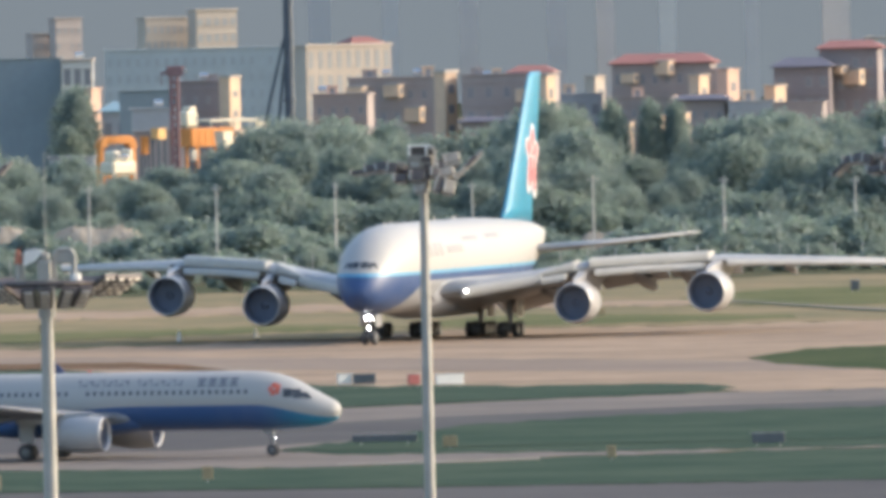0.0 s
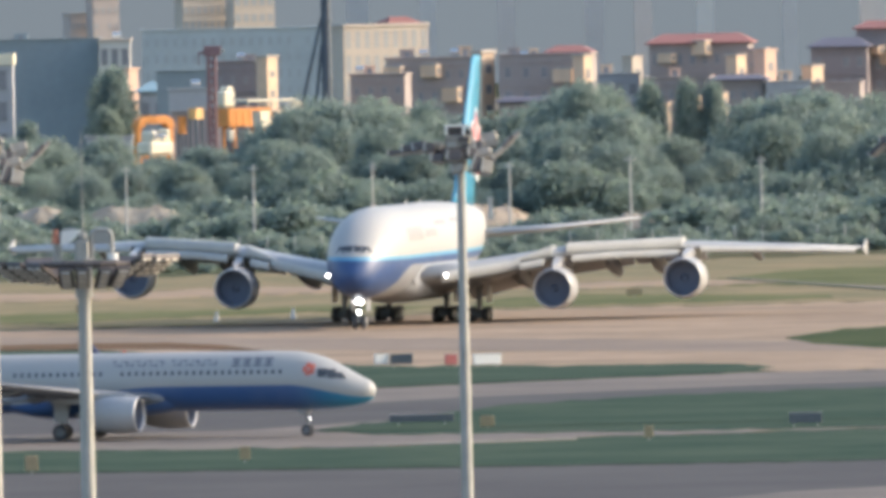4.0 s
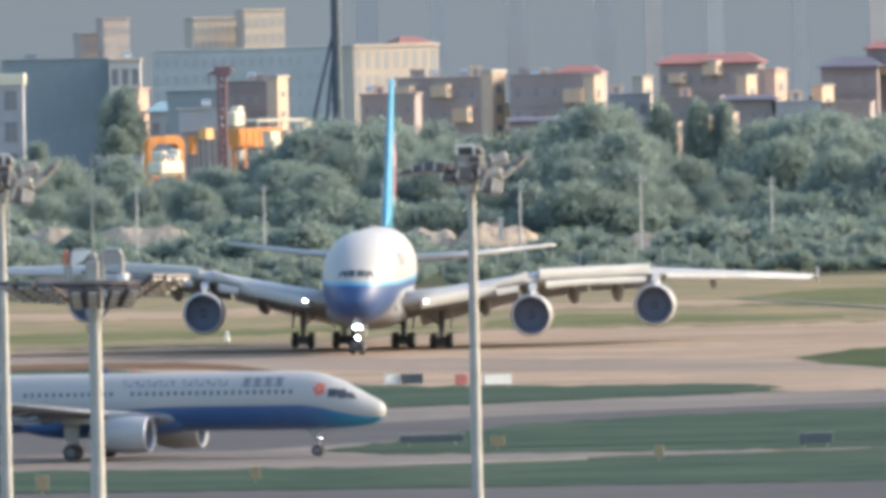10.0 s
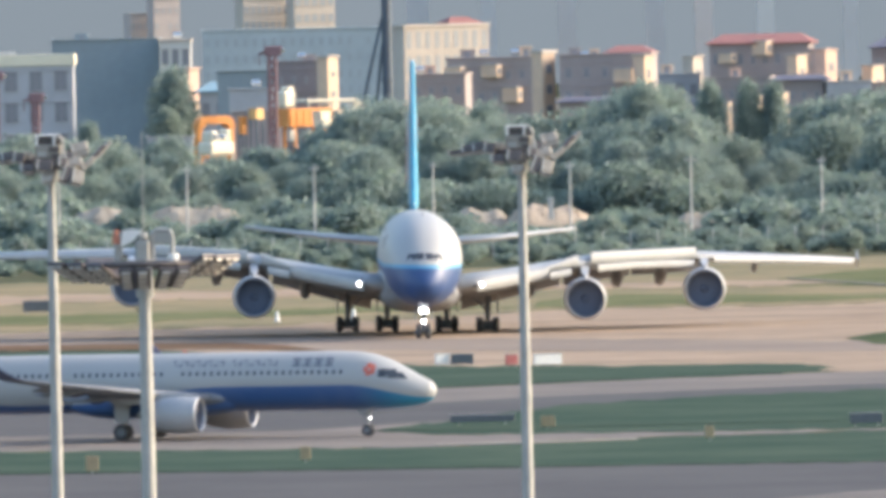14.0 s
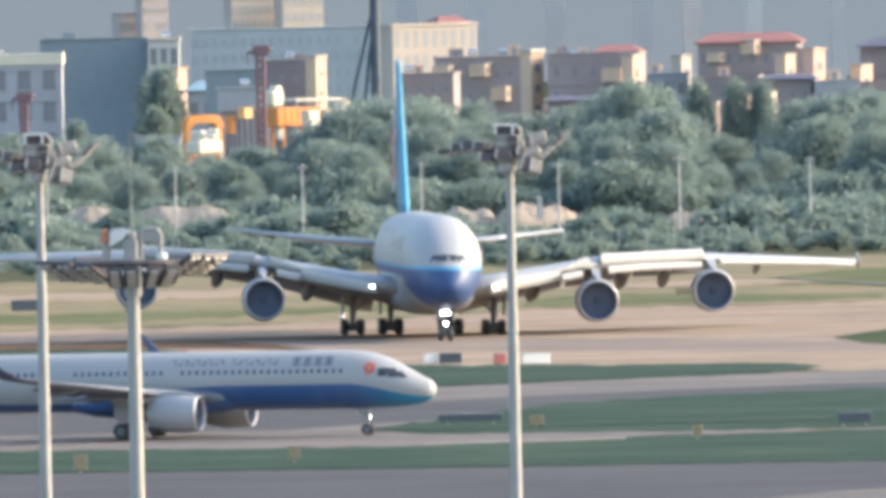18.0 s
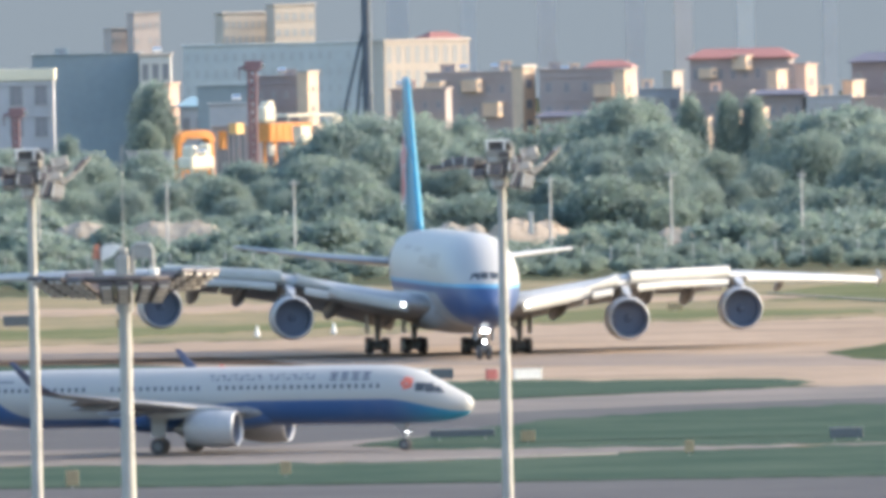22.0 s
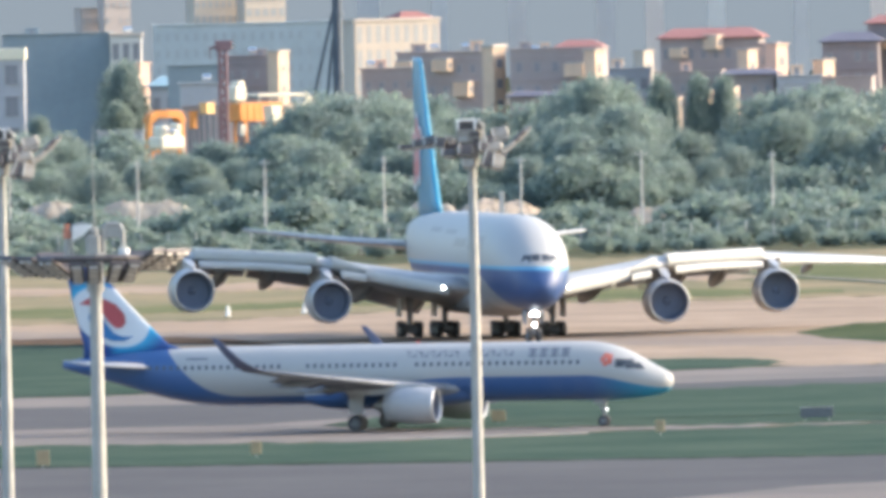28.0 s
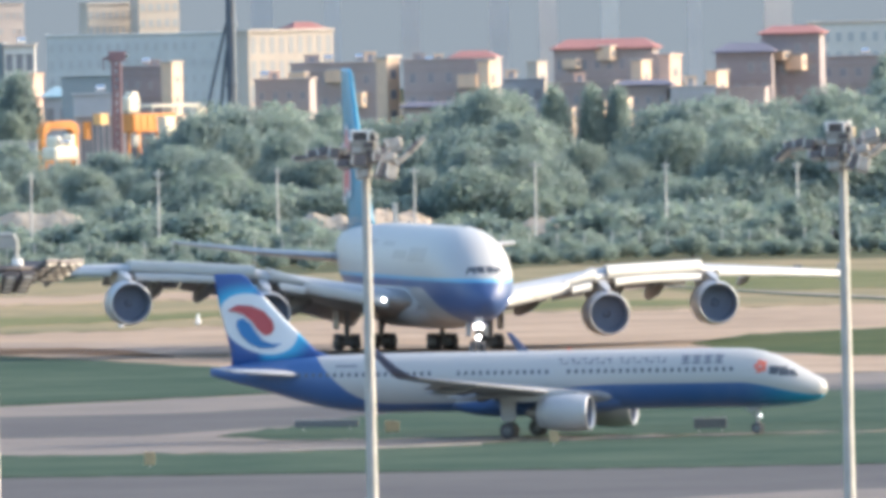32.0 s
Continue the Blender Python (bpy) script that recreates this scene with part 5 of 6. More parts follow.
first.location = (-84, 0, 0)
for i in range(1, 64):
    again(first, fence, pose(-84 + i * 3.0, 0, 0))
for z in (0.6, 1.3, 2.0, 2.55):
    bm = bmesh.new()
    tube(bm, (-84, 0, z), (105, 0, z), 0.012, n=5)
    part("wire", bm, METAL, fence)


def heap(x, y, w, d, h, material, seed, label, slope=0.0, name="earth_mound"):
    """A ragged tipped ridge: humps of different height, broken slopes and loose lumps."""
    rr = random.Random(seed)
    nx, ny = 60, 16
    bm = bmesh.new()
    humps = [(rr.uniform(-0.85, 0.85), rr.uniform(0.12, 0.30), rr.uniform(-0.06, 0.07)) for _ in range(8)]
    off = Vector((seed * 3.1, seed * 1.7, 0))

    def top(u, v):
        k = 0.88 + slope * u + sum(a * math.exp(-((u - c) / b) ** 2) for c, b, a in humps)
        k += 0.10 * noise.noise(Vector((u * w * 0.3, v * 5, 2)) + off) + 0.04 * noise.noise(Vector((u * w * 0.8, v * 14, 5)) + off)
        return -0.15 + h * max(0.0, 1 - abs(u) ** 3.5) ** 0.7 * max(0.0, 1 - abs(v) ** 1.6) * max(0.1, min(k, 1.05))

    grid = [[bm.verts.new((u * w / 2, v * d / 2, top(u, v))) for v in (j / ny * 2 - 1 for j in range(ny + 1))] for u in (i / nx * 2 - 1 for i in range(nx + 1))]
    for i in range(nx):
        for j in range(ny):
            bm.faces.new((grid[i][j], grid[i + 1][j], grid[i + 1][j + 1], grid[i][j + 1]))
    for _ in range(70):
        u, v, r = rr.uniform(-0.9, 0.9), rr.uniform(-0.8, 0.2), rr.uniform(0.10, 0.30)
        m = Matrix.Translation((u * w / 2, v * d / 2, top(u, v))) @ Euler((rr.uniform(0, 3), rr.uniform(0, 3), 0)).to_matrix().to_4x4() @ Matrix.Diagonal((r, r * 0.7, r * 0.5, 1))
        bmesh.ops.create_icosphere(bm, subdivisions=1, radius=1.0, matrix=m)
    ob = part(name, bm, material, smooth=True)
    ob.location = (x, y, 0)
    return tagged(ob, label, "earth heap", "heaps behind the scrub")


heap(13.2, 2312, 12.5, 16, 4.9, EARTH, 2, "tall heap of light brown earth", -0.10)
heap(4.8, 2314, 8.5, 8, 4.6, RUBBLE, 3, "low bank of pale rubble")
heap(-39.0, 2314, 9.4, 8, 5.7, RUBBLE, 4, "ragged bank of pale rubble", 0.08)
heap(-28.2, 2314, 15.0, 8, 5.7, RUBBLE, 5, "ragged bank of pale rubble beside another", 0.06)
heap(29.4, 2300, 7.0, 6, 3.7, RUBBLE, 6, "low streak of pale rubble at a pole's foot")
heap(-50.0, 2314, 10, 8, 5.7, RUBBLE, 7, "ragged bank of pale rubble at the edge")


post = tagged(new("marker_post"), "short white post on the heap of earth", "post")
post.location = (12.9, 2306, 3.4)
bm = bmesh.new()
box(bm, -0.28, 0.28, -0.2, 0.2, -0.6, 1.7, 0.05)
part("body", bm, POLE, post)
bm = bmesh.new()
box(bm, -0.34, 0.34, -0.26, 0.26, 1.66, 1.86, 0.04)
part("cap", bm, POLE, post)

# ---- the town behind the trees ----
def wall_mat(name, col, var=0.10):
    return mat(name, col, 0.85, var=var, scale=0.12, fine=7, bump=0.15)


W_WHITE = wall_mat("white_tiled_wall", (0.62, 0.60, 0.56))
W_CREAM = wall_mat("cream_wall", (0.56, 0.485, 0.41))
# Tan and pink raised to sunlit tones; shaded brown fronts stay dull.
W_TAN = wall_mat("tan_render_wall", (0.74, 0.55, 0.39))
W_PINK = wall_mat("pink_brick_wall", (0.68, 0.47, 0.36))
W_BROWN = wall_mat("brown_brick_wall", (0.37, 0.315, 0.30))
W_PINKISH = wall_mat("pale_pinkish_wall", (0.50, 0.43, 0.395))
W_GREY = wall_mat("grey_render_wall", (0.45, 0.45, 0.47))
# Far wall: haze is mixed into its pale colour.
W_PALE = wall_mat("pale_blue_grey_wall", (0.48, 0.52, 0.53))
W_NET = wall_mat("dark_scaffold_netting", (0.27, 0.315, 0.34))
W_DULL = wall_mat("dull_maroon_wall", (0.29, 0.25, 0.255))
ROOF_RED = wall_mat("red_tile_roof", (0.30, 0.135, 0.12))
ROOF_DARK = wall_mat("dark_tile_roof", (0.13, 0.13, 0.17))
ROOF_BLUE = wall_mat("blue_sheet_roof", (0.25, 0.38, 0.45))
# Panes and frames paled so that windows fade as through haze.
PANE = mat("dull_window_glass", (0.27, 0.27, 0.29), 0.25, var=0.2, scale=0.5)
# Far panes nearly match their walls, haze put into the colour.
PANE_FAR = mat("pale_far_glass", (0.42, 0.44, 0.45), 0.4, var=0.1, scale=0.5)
FRAME = mat("dull_window_frame", (0.40, 0.37, 0.36), 0.6)
CORNICE = wall_mat("cream_cornice", (0.80, 0.73, 0.56), 0.05)


def building(name, label, x0, x1, y, depth, top, wall, floors=4, cols=5, win=(0.5, 0.5), roof=None, roof_h=0.0, parapet=0.5, windows=True, cat="building", turn=0.0, pane_mat=None):
    """A block with storey windows set into its face, a parapet or a pitched roof."""
    root = tagged(new(name), label, cat, "town behind the trees")
    w = x1 - x0
    root.location = ((x0 + x1) / 2, y, 0)
    root.rotation_euler = (0, 0, radians(turn))
    bm = bmesh.new()
    box(bm, -w / 2, w / 2, 0, depth, -0.2, top)
    part("wall", bm, wall, root)
    if parapet and not roof:
        bm = bmesh.new()
        box(bm, -w / 2 - 0.25, w / 2 + 0.25, -0.25, 0.0, top - parapet * 0.3, top + parapet, 0.05)
        box(bm, -w / 2 - 0.25, -w / 2, 0.0, depth + 0.25, top - parapet * 0.3, top + parapet, 0.05)
        box(bm, w / 2, w / 2 + 0.25, 0.0, depth + 0.25, top - parapet * 0.3, top + parapet, 0.05)
        part("parapet", bm, CORNICE if parapet > 0.8 else W_NET if wall is W_NET else W_CREAM if wall in (W_WHITE, W_CREAM, W_TAN) else wall, root)
    if roof:
        bm = bmesh.new()
        o = 0.6
        ridge = max(0.0, w / 2 - roof_h * 1.2)
        vs = [bm.verts.new(q) for q in ((-w / 2 - o, -o, top), (w / 2 + o, -o, top), (w / 2 + o, depth + o, top), (-w / 2 - o, depth + o, top), (-ridge, depth / 2, top + roof_h), (ridge, depth / 2, top + roof_h),
                                         (-w / 2 - o, -o, top - 0.2), (w / 2 + o, -o, top - 0.2), (w / 2 + o, depth + o, top - 0.2), (-w / 2 - o, depth + o, top - 0.2))]
        for f in ((0, 1, 5, 4), (2, 3, 4, 5), (1, 2, 5), (3, 0, 4), (6, 7, 1, 0), (7, 8, 2, 1), (8, 9, 3, 2), (9, 6, 0, 3), (9, 8, 7, 6)):
            bm.faces.new([vs[i] for i in f])
        part("roof", bm, roof, root)
    if windows and floors < 8 and w > 4 and pane_mat is None:
        for r in range(1, floors + 1):
            bm = bmesh.new()
            box(bm, -w / 2 - 0.05, w / 2 + 0.05, -0.16, 0.02, r * (top - 1.0) / floors - 0.12, r * (top - 1.0) / floors + 0.06, 0.02)
            part("ledge", bm, wall, root)
    if windows:
        fh = (top - 1.0) / floors
        cw = w / cols
        ww, wh = cw * win[0], fh * win[1]
        bm = bmesh.new()
        box(bm, -ww / 2, ww / 2, -0.16, 0.10, -0.06, 0.06)
        box(bm, -ww / 2, ww / 2, -0.06, 0.02, wh - 0.05, wh + 0.03)
        box(bm, -ww / 2 - 0.06, -ww / 2 + 0.02, -0.06, 0.02, 0, wh)
        box(bm, ww / 2 - 0.02, ww / 2 + 0.06, -0.06, 0.02, 0, wh)
        box(bm, -0.03, 0.03, -0.05, 0.02, 0, wh)
        fm = bm
        one = None
        for r in range(floors):
            for c in range(cols):
                if random.random() < 0.06:
                    continue
                m = pose(-w / 2 + cw * (c + 0.5), 0, r * fh + fh * 0.35)
                if one is None:
                    one = part("window", fm, FRAME if pane_mat is None else wall, root)
                    one.matrix_basis = m
                    bm2 = bmesh.new()
                    box(bm2, -ww / 2, ww / 2, -0.02, 0.05, 0.02, wh - 0.02)
                    pane = part("pane", bm2, pane_mat or PANE, one)
                else:
                    k = again(one, root, m)
                    again(pane, k, Matrix())
    return root


random.seed(8)
building("office_block", "white block with a bright cornice and tall windows", -75, -50.6, 2850, 14, 18.6, W_GREY, 4, 7, (0.5, 0.62), parapet=1.25)
building("unfinished_block", "dark netted building under construction", -56.3, -40.5, 3000, 16, 21.0, W_NET, 6, 6, windows=False, parapet=0.15)
building("stair_block", "white block with three tall windows beside dark netting", -40.3, -35.8, 2994, 12, 20.6, W_WHITE, 5, 3, (0.55, 0.6), parapet=0.35)
building("low_shed", "low pale shed at the edge of the site", -36.3, -30.6, 2560, 8, 10.6, W_GREY, 3, 4, (0.45, 0.4), parapet=0.15)
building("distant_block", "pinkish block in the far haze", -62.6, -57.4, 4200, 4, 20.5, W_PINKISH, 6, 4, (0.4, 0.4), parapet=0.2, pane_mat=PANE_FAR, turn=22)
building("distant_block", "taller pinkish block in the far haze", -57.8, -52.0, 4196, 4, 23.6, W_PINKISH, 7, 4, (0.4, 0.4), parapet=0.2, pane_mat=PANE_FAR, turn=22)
building("narrow_house", "narrow pink rendered house", -35.3, -33.2, 2900, 2, 17.0, W_PINK, 5, 1, (0.4, 0.4), parapet=0.2, turn=50)
building("narrow_house", "low tan house beside a pink one", -34.6, -30.6, 2895, 2, 12.2, W_TAN, 4, 2, parapet=0.3, turn=50)
building("low_shed", "shed under a pale blue sheet roof", -33.0, -29.2, 2850, 7, 14.2, W_GREY, 3, 2, roof=ROOF_BLUE, roof_h=1.3)
building("low_shed", "grey shed with a pale roof edge", -28.1, -22.2, 2780, 8, 14.8, W_GREY, 3, 3, windows=False, parapet=0.2)
building("dark_shed", "dark grey-blue shed behind a pale one", -30.2, -22.0, 2830, 8, 17.0, W_NET, 3, 3, windows=False, parapet=0.15)
building("dark_shed", "brown low shed on the site", -27.0, -20.5, 2700, 6, 12.4, W_BROWN, 3, 3, windows=False, parapet=0.15)
building("brown_block", "brown brick block with a tan sunlit side", -23.2, -15.8, 2950, 9, 17.4, W_DULL, 5, 4, (0.25, 0.3), parapet=0.2, turn=-6)
building("stair_tower", "tan stair tower beside a brown block", -15.8, -13.5, 2942, 2, 18.0, W_TAN, 6, 1, (0.35, 0.3), parapet=0.25, turn=50)
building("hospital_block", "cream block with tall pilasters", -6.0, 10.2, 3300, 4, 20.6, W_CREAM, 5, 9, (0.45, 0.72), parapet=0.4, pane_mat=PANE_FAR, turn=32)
building("roof_house", "red-roofed attic storey behind a cream block", 2.2, 8.2, 3322, 4, 20.8, W_CREAM, 1, 1, windows=False, roof=ROOF_RED, roof_h=1.2, turn=32)
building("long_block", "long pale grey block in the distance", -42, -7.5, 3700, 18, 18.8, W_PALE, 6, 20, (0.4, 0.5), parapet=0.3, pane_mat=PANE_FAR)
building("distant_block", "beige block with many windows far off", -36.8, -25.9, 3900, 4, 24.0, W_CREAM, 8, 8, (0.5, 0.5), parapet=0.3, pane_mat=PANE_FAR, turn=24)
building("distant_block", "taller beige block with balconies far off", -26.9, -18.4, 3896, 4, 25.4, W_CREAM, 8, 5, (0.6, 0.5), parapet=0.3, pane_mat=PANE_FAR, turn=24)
building("brick_row", "row of low brown brick houses", 1.8, 16.0, 3000, 10, 17.0, W_BROWN, 5, 7, (0.35, 0.4), parapet=0.25, turn=-6)
building("brick_row", "low brown brick house behind trees", -3.5, 4.5, 2960, 9, 15.0, W_BROWN, 5, 4, (0.35, 0.4), parapet=0.25, turn=-6)
# Turned tan blocks here stand for the sunlit ends of neighbouring houses.
building("tall_house", "narrow tan block standing for a sunlit house end", 14.9, 17.7, 2890, 2, 18.3, W_TAN, 6, 1, (0.4, 0.4), parapet=0.4, turn=50)
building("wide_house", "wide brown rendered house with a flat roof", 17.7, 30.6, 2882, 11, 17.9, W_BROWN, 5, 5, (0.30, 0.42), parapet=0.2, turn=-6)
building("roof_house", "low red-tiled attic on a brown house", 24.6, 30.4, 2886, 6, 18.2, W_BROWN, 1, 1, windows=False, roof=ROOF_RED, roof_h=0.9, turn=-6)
building("narrow_house", "tan block standing for a sunlit end wall", 29.4, 31.3, 2878, 2, 17.6, W_TAN, 5, 1, (0.4, 0.4), parapet=0.2, turn=50)
building("narrow_house", "small cream house on a rise", 39.0, 41.4, 3100, 2, 16.0, W_CREAM, 5, 1, (0.4, 0.35), parapet=0.15, turn=50)
building("low_shed", "low grey house among trees", 31.6, 40.0, 3060, 8, 13.6, W_GREY, 4, 4, parapet=0.2)
building("red_roofed_house", "long grey-brown house under a low red tile roof", 41.3, 56.2, 3050, 10, 18.2, W_BROWN, 5, 8, (0.4, 0.45), roof=ROOF_RED, roof_h=1.35, turn=-6)
building("narrow_house", "tan block standing for a sunlit house front", 53.6, 55.9, 3028, 2, 16.3, W_TAN, 5, 1, (0.4, 0.35), parapet=0.15, turn=50)
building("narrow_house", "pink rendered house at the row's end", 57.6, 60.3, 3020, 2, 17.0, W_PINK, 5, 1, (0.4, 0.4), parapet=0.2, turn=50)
building("low_house", "low brown house behind the trees", 40.0, 49.6, 3010, 8, 13.3, W_BROWN, 4, 6, (0.35, 0.4), parapet=0.2, turn=-6)
building("low_house", "low brown house with a dull roof", 49.8, 57.4, 3004, 8, 12.9, W_BROWN, 4, 4, (0.35, 0.4), roof=ROOF_DARK, roof_h=0.7, turn=-6)
building("low_house", "low grey house behind the trees", 57.8, 64.4, 3002, 7, 12.4, W_GREY, 4, 4, (0.35, 0.4), parapet=0.2)
building("low_house", "dull brown house beside a pavilion", 64.2, 72.0, 3012, 8, 12.0, W_BROWN, 4, 4, (0.35, 0.4), parapet=0.2, turn=-6)
building("middle_house", "brown house between a red roof and a pink house", 55.6, 58.4, 3034, 6, 17.1, W_BROWN, 5, 2, (0.35, 0.4), parapet=0.2, turn=-6)
building("low_house", "low brown brick house at a wide house's foot", 17.5, 29.0, 2868, 6, 11.5, W_BROWN, 3, 6, (0.3, 0.4), roof=ROOF_DARK, roof_h=0.6, turn=-4)
building("pavilion_house", "dull maroon house with dark tiled pavilion roof", 65.6, 74.0, 3050, 10, 17.2, W_DULL, 5, 4, (0.4, 0.45), roof=ROOF_DARK, roof_h=1.3, turn=-6)
building("pavilion_house", "taller dull maroon house with a red pavilion roof", 72.6, 81.4, 3056, 10, 19.8, W_DULL, 6, 4, (0.4, 0.45), roof=ROOF_RED, roof_h=1.1, turn=-6)
building("narrow_house", "tan sunlit house by the pavilion", 64.9, 67.6, 3036, 2, 14.4, W_TAN, 4, 1, (0.4, 0.4), parapet=0.2, turn=50)
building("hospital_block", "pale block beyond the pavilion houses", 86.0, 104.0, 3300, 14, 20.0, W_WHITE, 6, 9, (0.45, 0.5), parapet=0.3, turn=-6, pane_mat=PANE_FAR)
building("brick_row", "brown brick houses at the town's edge", 82.0, 96.0, 3080, 10, 15.8, W_BROWN, 5, 6, (0.4, 0.45), parapet=0.3, turn=-6)



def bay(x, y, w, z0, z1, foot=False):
    """A made-up tan block for a sunlit patch of wall, its broad face turned to the sun, built out from a house front or
    down to the ground.
    """
    root = tagged(new("bay_tower"), "narrow tan block standing for a sunlit patch of wall", "building", "town behind the trees")
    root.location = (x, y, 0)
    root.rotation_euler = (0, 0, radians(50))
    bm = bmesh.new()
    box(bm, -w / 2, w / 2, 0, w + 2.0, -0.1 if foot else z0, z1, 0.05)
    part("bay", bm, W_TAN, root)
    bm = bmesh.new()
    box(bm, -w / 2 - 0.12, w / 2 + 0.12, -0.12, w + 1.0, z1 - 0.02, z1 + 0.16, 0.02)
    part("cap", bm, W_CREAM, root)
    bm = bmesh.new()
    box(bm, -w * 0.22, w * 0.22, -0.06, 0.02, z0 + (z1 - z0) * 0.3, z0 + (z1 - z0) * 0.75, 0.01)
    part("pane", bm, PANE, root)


# Blocks added where flush walls catch the sun.
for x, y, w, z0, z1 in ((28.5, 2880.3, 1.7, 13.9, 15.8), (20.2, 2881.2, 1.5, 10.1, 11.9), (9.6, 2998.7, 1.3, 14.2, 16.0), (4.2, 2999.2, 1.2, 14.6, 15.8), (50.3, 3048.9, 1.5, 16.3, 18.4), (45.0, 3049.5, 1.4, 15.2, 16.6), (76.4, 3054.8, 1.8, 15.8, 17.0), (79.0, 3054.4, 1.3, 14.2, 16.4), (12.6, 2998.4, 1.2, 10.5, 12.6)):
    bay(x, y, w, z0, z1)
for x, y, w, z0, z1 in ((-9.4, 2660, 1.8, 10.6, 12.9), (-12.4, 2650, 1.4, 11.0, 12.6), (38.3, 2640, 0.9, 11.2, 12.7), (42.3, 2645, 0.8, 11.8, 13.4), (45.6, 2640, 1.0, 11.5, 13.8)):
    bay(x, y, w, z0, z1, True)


def roof_tank(x, y, z):
    root = tagged(new("roof_tank"), "bright steel drum on a stand, added to a roof for its glint", "water tank", "tanks on the town's roofs")
    root.location = (x, y, z)
    bm = bmesh.new()
    turned(bm, [(-0.7, 0.1), (-0.62, 0.42), (0.62, 0.42), (0.7, 0.1)], 14, "x", (0, 0, 0.9), caps=True)
    part("drum", bm, TANK, root)
    for k in (-0.45, 0.45):
        bm = bmesh.new()
        box(bm, k - 0.05, k + 0.05, -0.3, 0.3, -0.05, 0.55)
        part("leg", bm, METAL, root)


TANK = mat("bright_steel", (0.75, 0.75, 0.72), 0.18, 0.9, var=0.05)
# Steel drums added to throw small bright glints over the roofs.
for x, y, z in ((24.6, 2888, 17.05), (21.4, 2889, 17.05), (7.4, 3004, 17.0), (12.0, 3005, 17.0), (-2.0, 2964, 15.0), (-19.2, 2954, 17.4), (-64.0, 2856, 18.6), (-37.8, 3000, 20.6), (35.4, 3064, 13.6), (89.0, 3084, 15.8), (-24.4, 2784, 14.8)):
    roof_tank(x, y, z)



def stair_head(x, y, z, w, h, material):
    """A small stair housing with a door and a flat lid on a roof."""
    root = tagged(new("roof_stair_head"), "small rendered stair housing on a flat roof", "building", "stair housings on the town's roofs")
    root.location = (x, y, z)
    bm = bmesh.new()
    box(bm, -w / 2, w / 2, -w / 2, w / 2, -0.1, h, 0.03)
    part("wall", bm, material, root)
    bm = bmesh.new()
    box(bm, -w / 2 - 0.15, w / 2 + 0.15, -w / 2 - 0.15, w / 2 + 0.15, h - 0.02, h + 0.14, 0.02)
    part("lid", bm, material, root)
    bm = bmesh.new()
    box(bm, -0.35, 0.35, -w / 2 - 0.03, -w / 2 + 0.02, 0.05, min(h - 0.2, 1.9), 0.01)
    part("door", bm, PANE, root)


for x, y, z, w, h, material in ((5.0, 3006, 17.0, 2.2, 1.2, W_BROWN), (13.6, 3005, 17.0, 1.8, 1.5, W_TAN), (20.0, 2890, 17.9, 1.6, 0.9, W_BROWN), (22.8, 2890, 17.9, 1.2, 0.7, W_TAN), (-0.6, 2966, 15.0, 1.6, 1.2, W_PINK), (-18.0, 2956, 17.4, 1.8, 0.9, W_BROWN), (-52.0, 3008, 21.0, 2.0, 0.8, W_NET), (-60.0, 2857, 18.6, 2.2, 1.5, W_WHITE), (-69.0, 2857, 18.6, 1.8, 1.2, W_WHITE), (44.6, 3014, 13.3, 1.6, 1.3, W_PINK), (60.8, 3005, 12.4, 1.8, 1.5, W_TAN), (35.0, 3064, 13.6, 1.8, 1.4, W_TAN)):
    stair_head(x, y, z, w, h, material)

# ---- site with cranes before the town ----
ORANGE = mat("orange_machine_paint", (0.72, 0.29, 0.07), 0.5, var=0.15, scale=0.6)
AMBER = mat("amber_machine_paint", (0.74, 0.46, 0.18), 0.5, var=0.12, scale=0.6)
RIG_RED = mat("dull_red_rig_paint", (0.25, 0.15, 0.16), 0.6, var=0.15, scale=0.6)
STEEL_DARK = mat("dark_crane_steel", (0.10, 0.12, 0.15), 0.6, 0.2, var=0.12, scale=0.5)
CANVAS = mat("cream_canopy_sheet", (0.78, 0.70, 0.54), 0.7, var=0.08, scale=0.5)

gantry = tagged(new("site_gantry"), "orange steel gantry arch on a building site", "gantry")
gantry.location = (-28.3, 2600, 0)
gantry.rotation_euler, gantry.scale = (0, 0, radians(42)), (1.28, 1, 1)
for x in (-2.1, 2.1):
    bm = bmesh.new()
    box(bm, x - 0.35, x + 0.35, -0.4, 0.4, -0.1, 12.0, 0.08)
    part("leg", bm, ORANGE, gantry)
bm = bmesh.new()
pts = [(-2.5, 11.3), (-2.2, 12.4), (-1.4, 12.85), (1.4, 12.85), (2.2, 12.4), (2.5, 11.3), (1.7, 11.3), (1.3, 11.8), (-1.3, 11.8), (-1.7, 11.3)]
disc(bm, pts, 0.0, 0.6)
part("top_beam", bm, ORANGE, gantry)
bm = bmesh.new()
box(bm, -2.1, 2.1, -0.3, 0.3, 7.4, 7.8, 0.04)
part("lower_beam", bm, ORANGE, gantry)

machine = tagged(new("site_machine"), "pale cream machine standing under an orange gantry", "machine")
machine.location = (-28.1, 2592, 0)
machine.rotation_euler = (0, 0, radians(42))
bm = bmesh.new()
box(bm, -2.0, 2.2, -1.4, 1.4, 7.9, 9.6, 0.3)
part("bed", bm, CANVAS, machine)
bm = bmesh.new()
box(bm, -1.5, -0.2, -1.2, 1.2, 9.4, 11.0, 0.35)
part("cab", bm, CANVAS, machine)
bm = bmesh.new()
box(bm, -1.2, -0.5, -1.26, -1.18, 9.9, 10.6, 0.03)
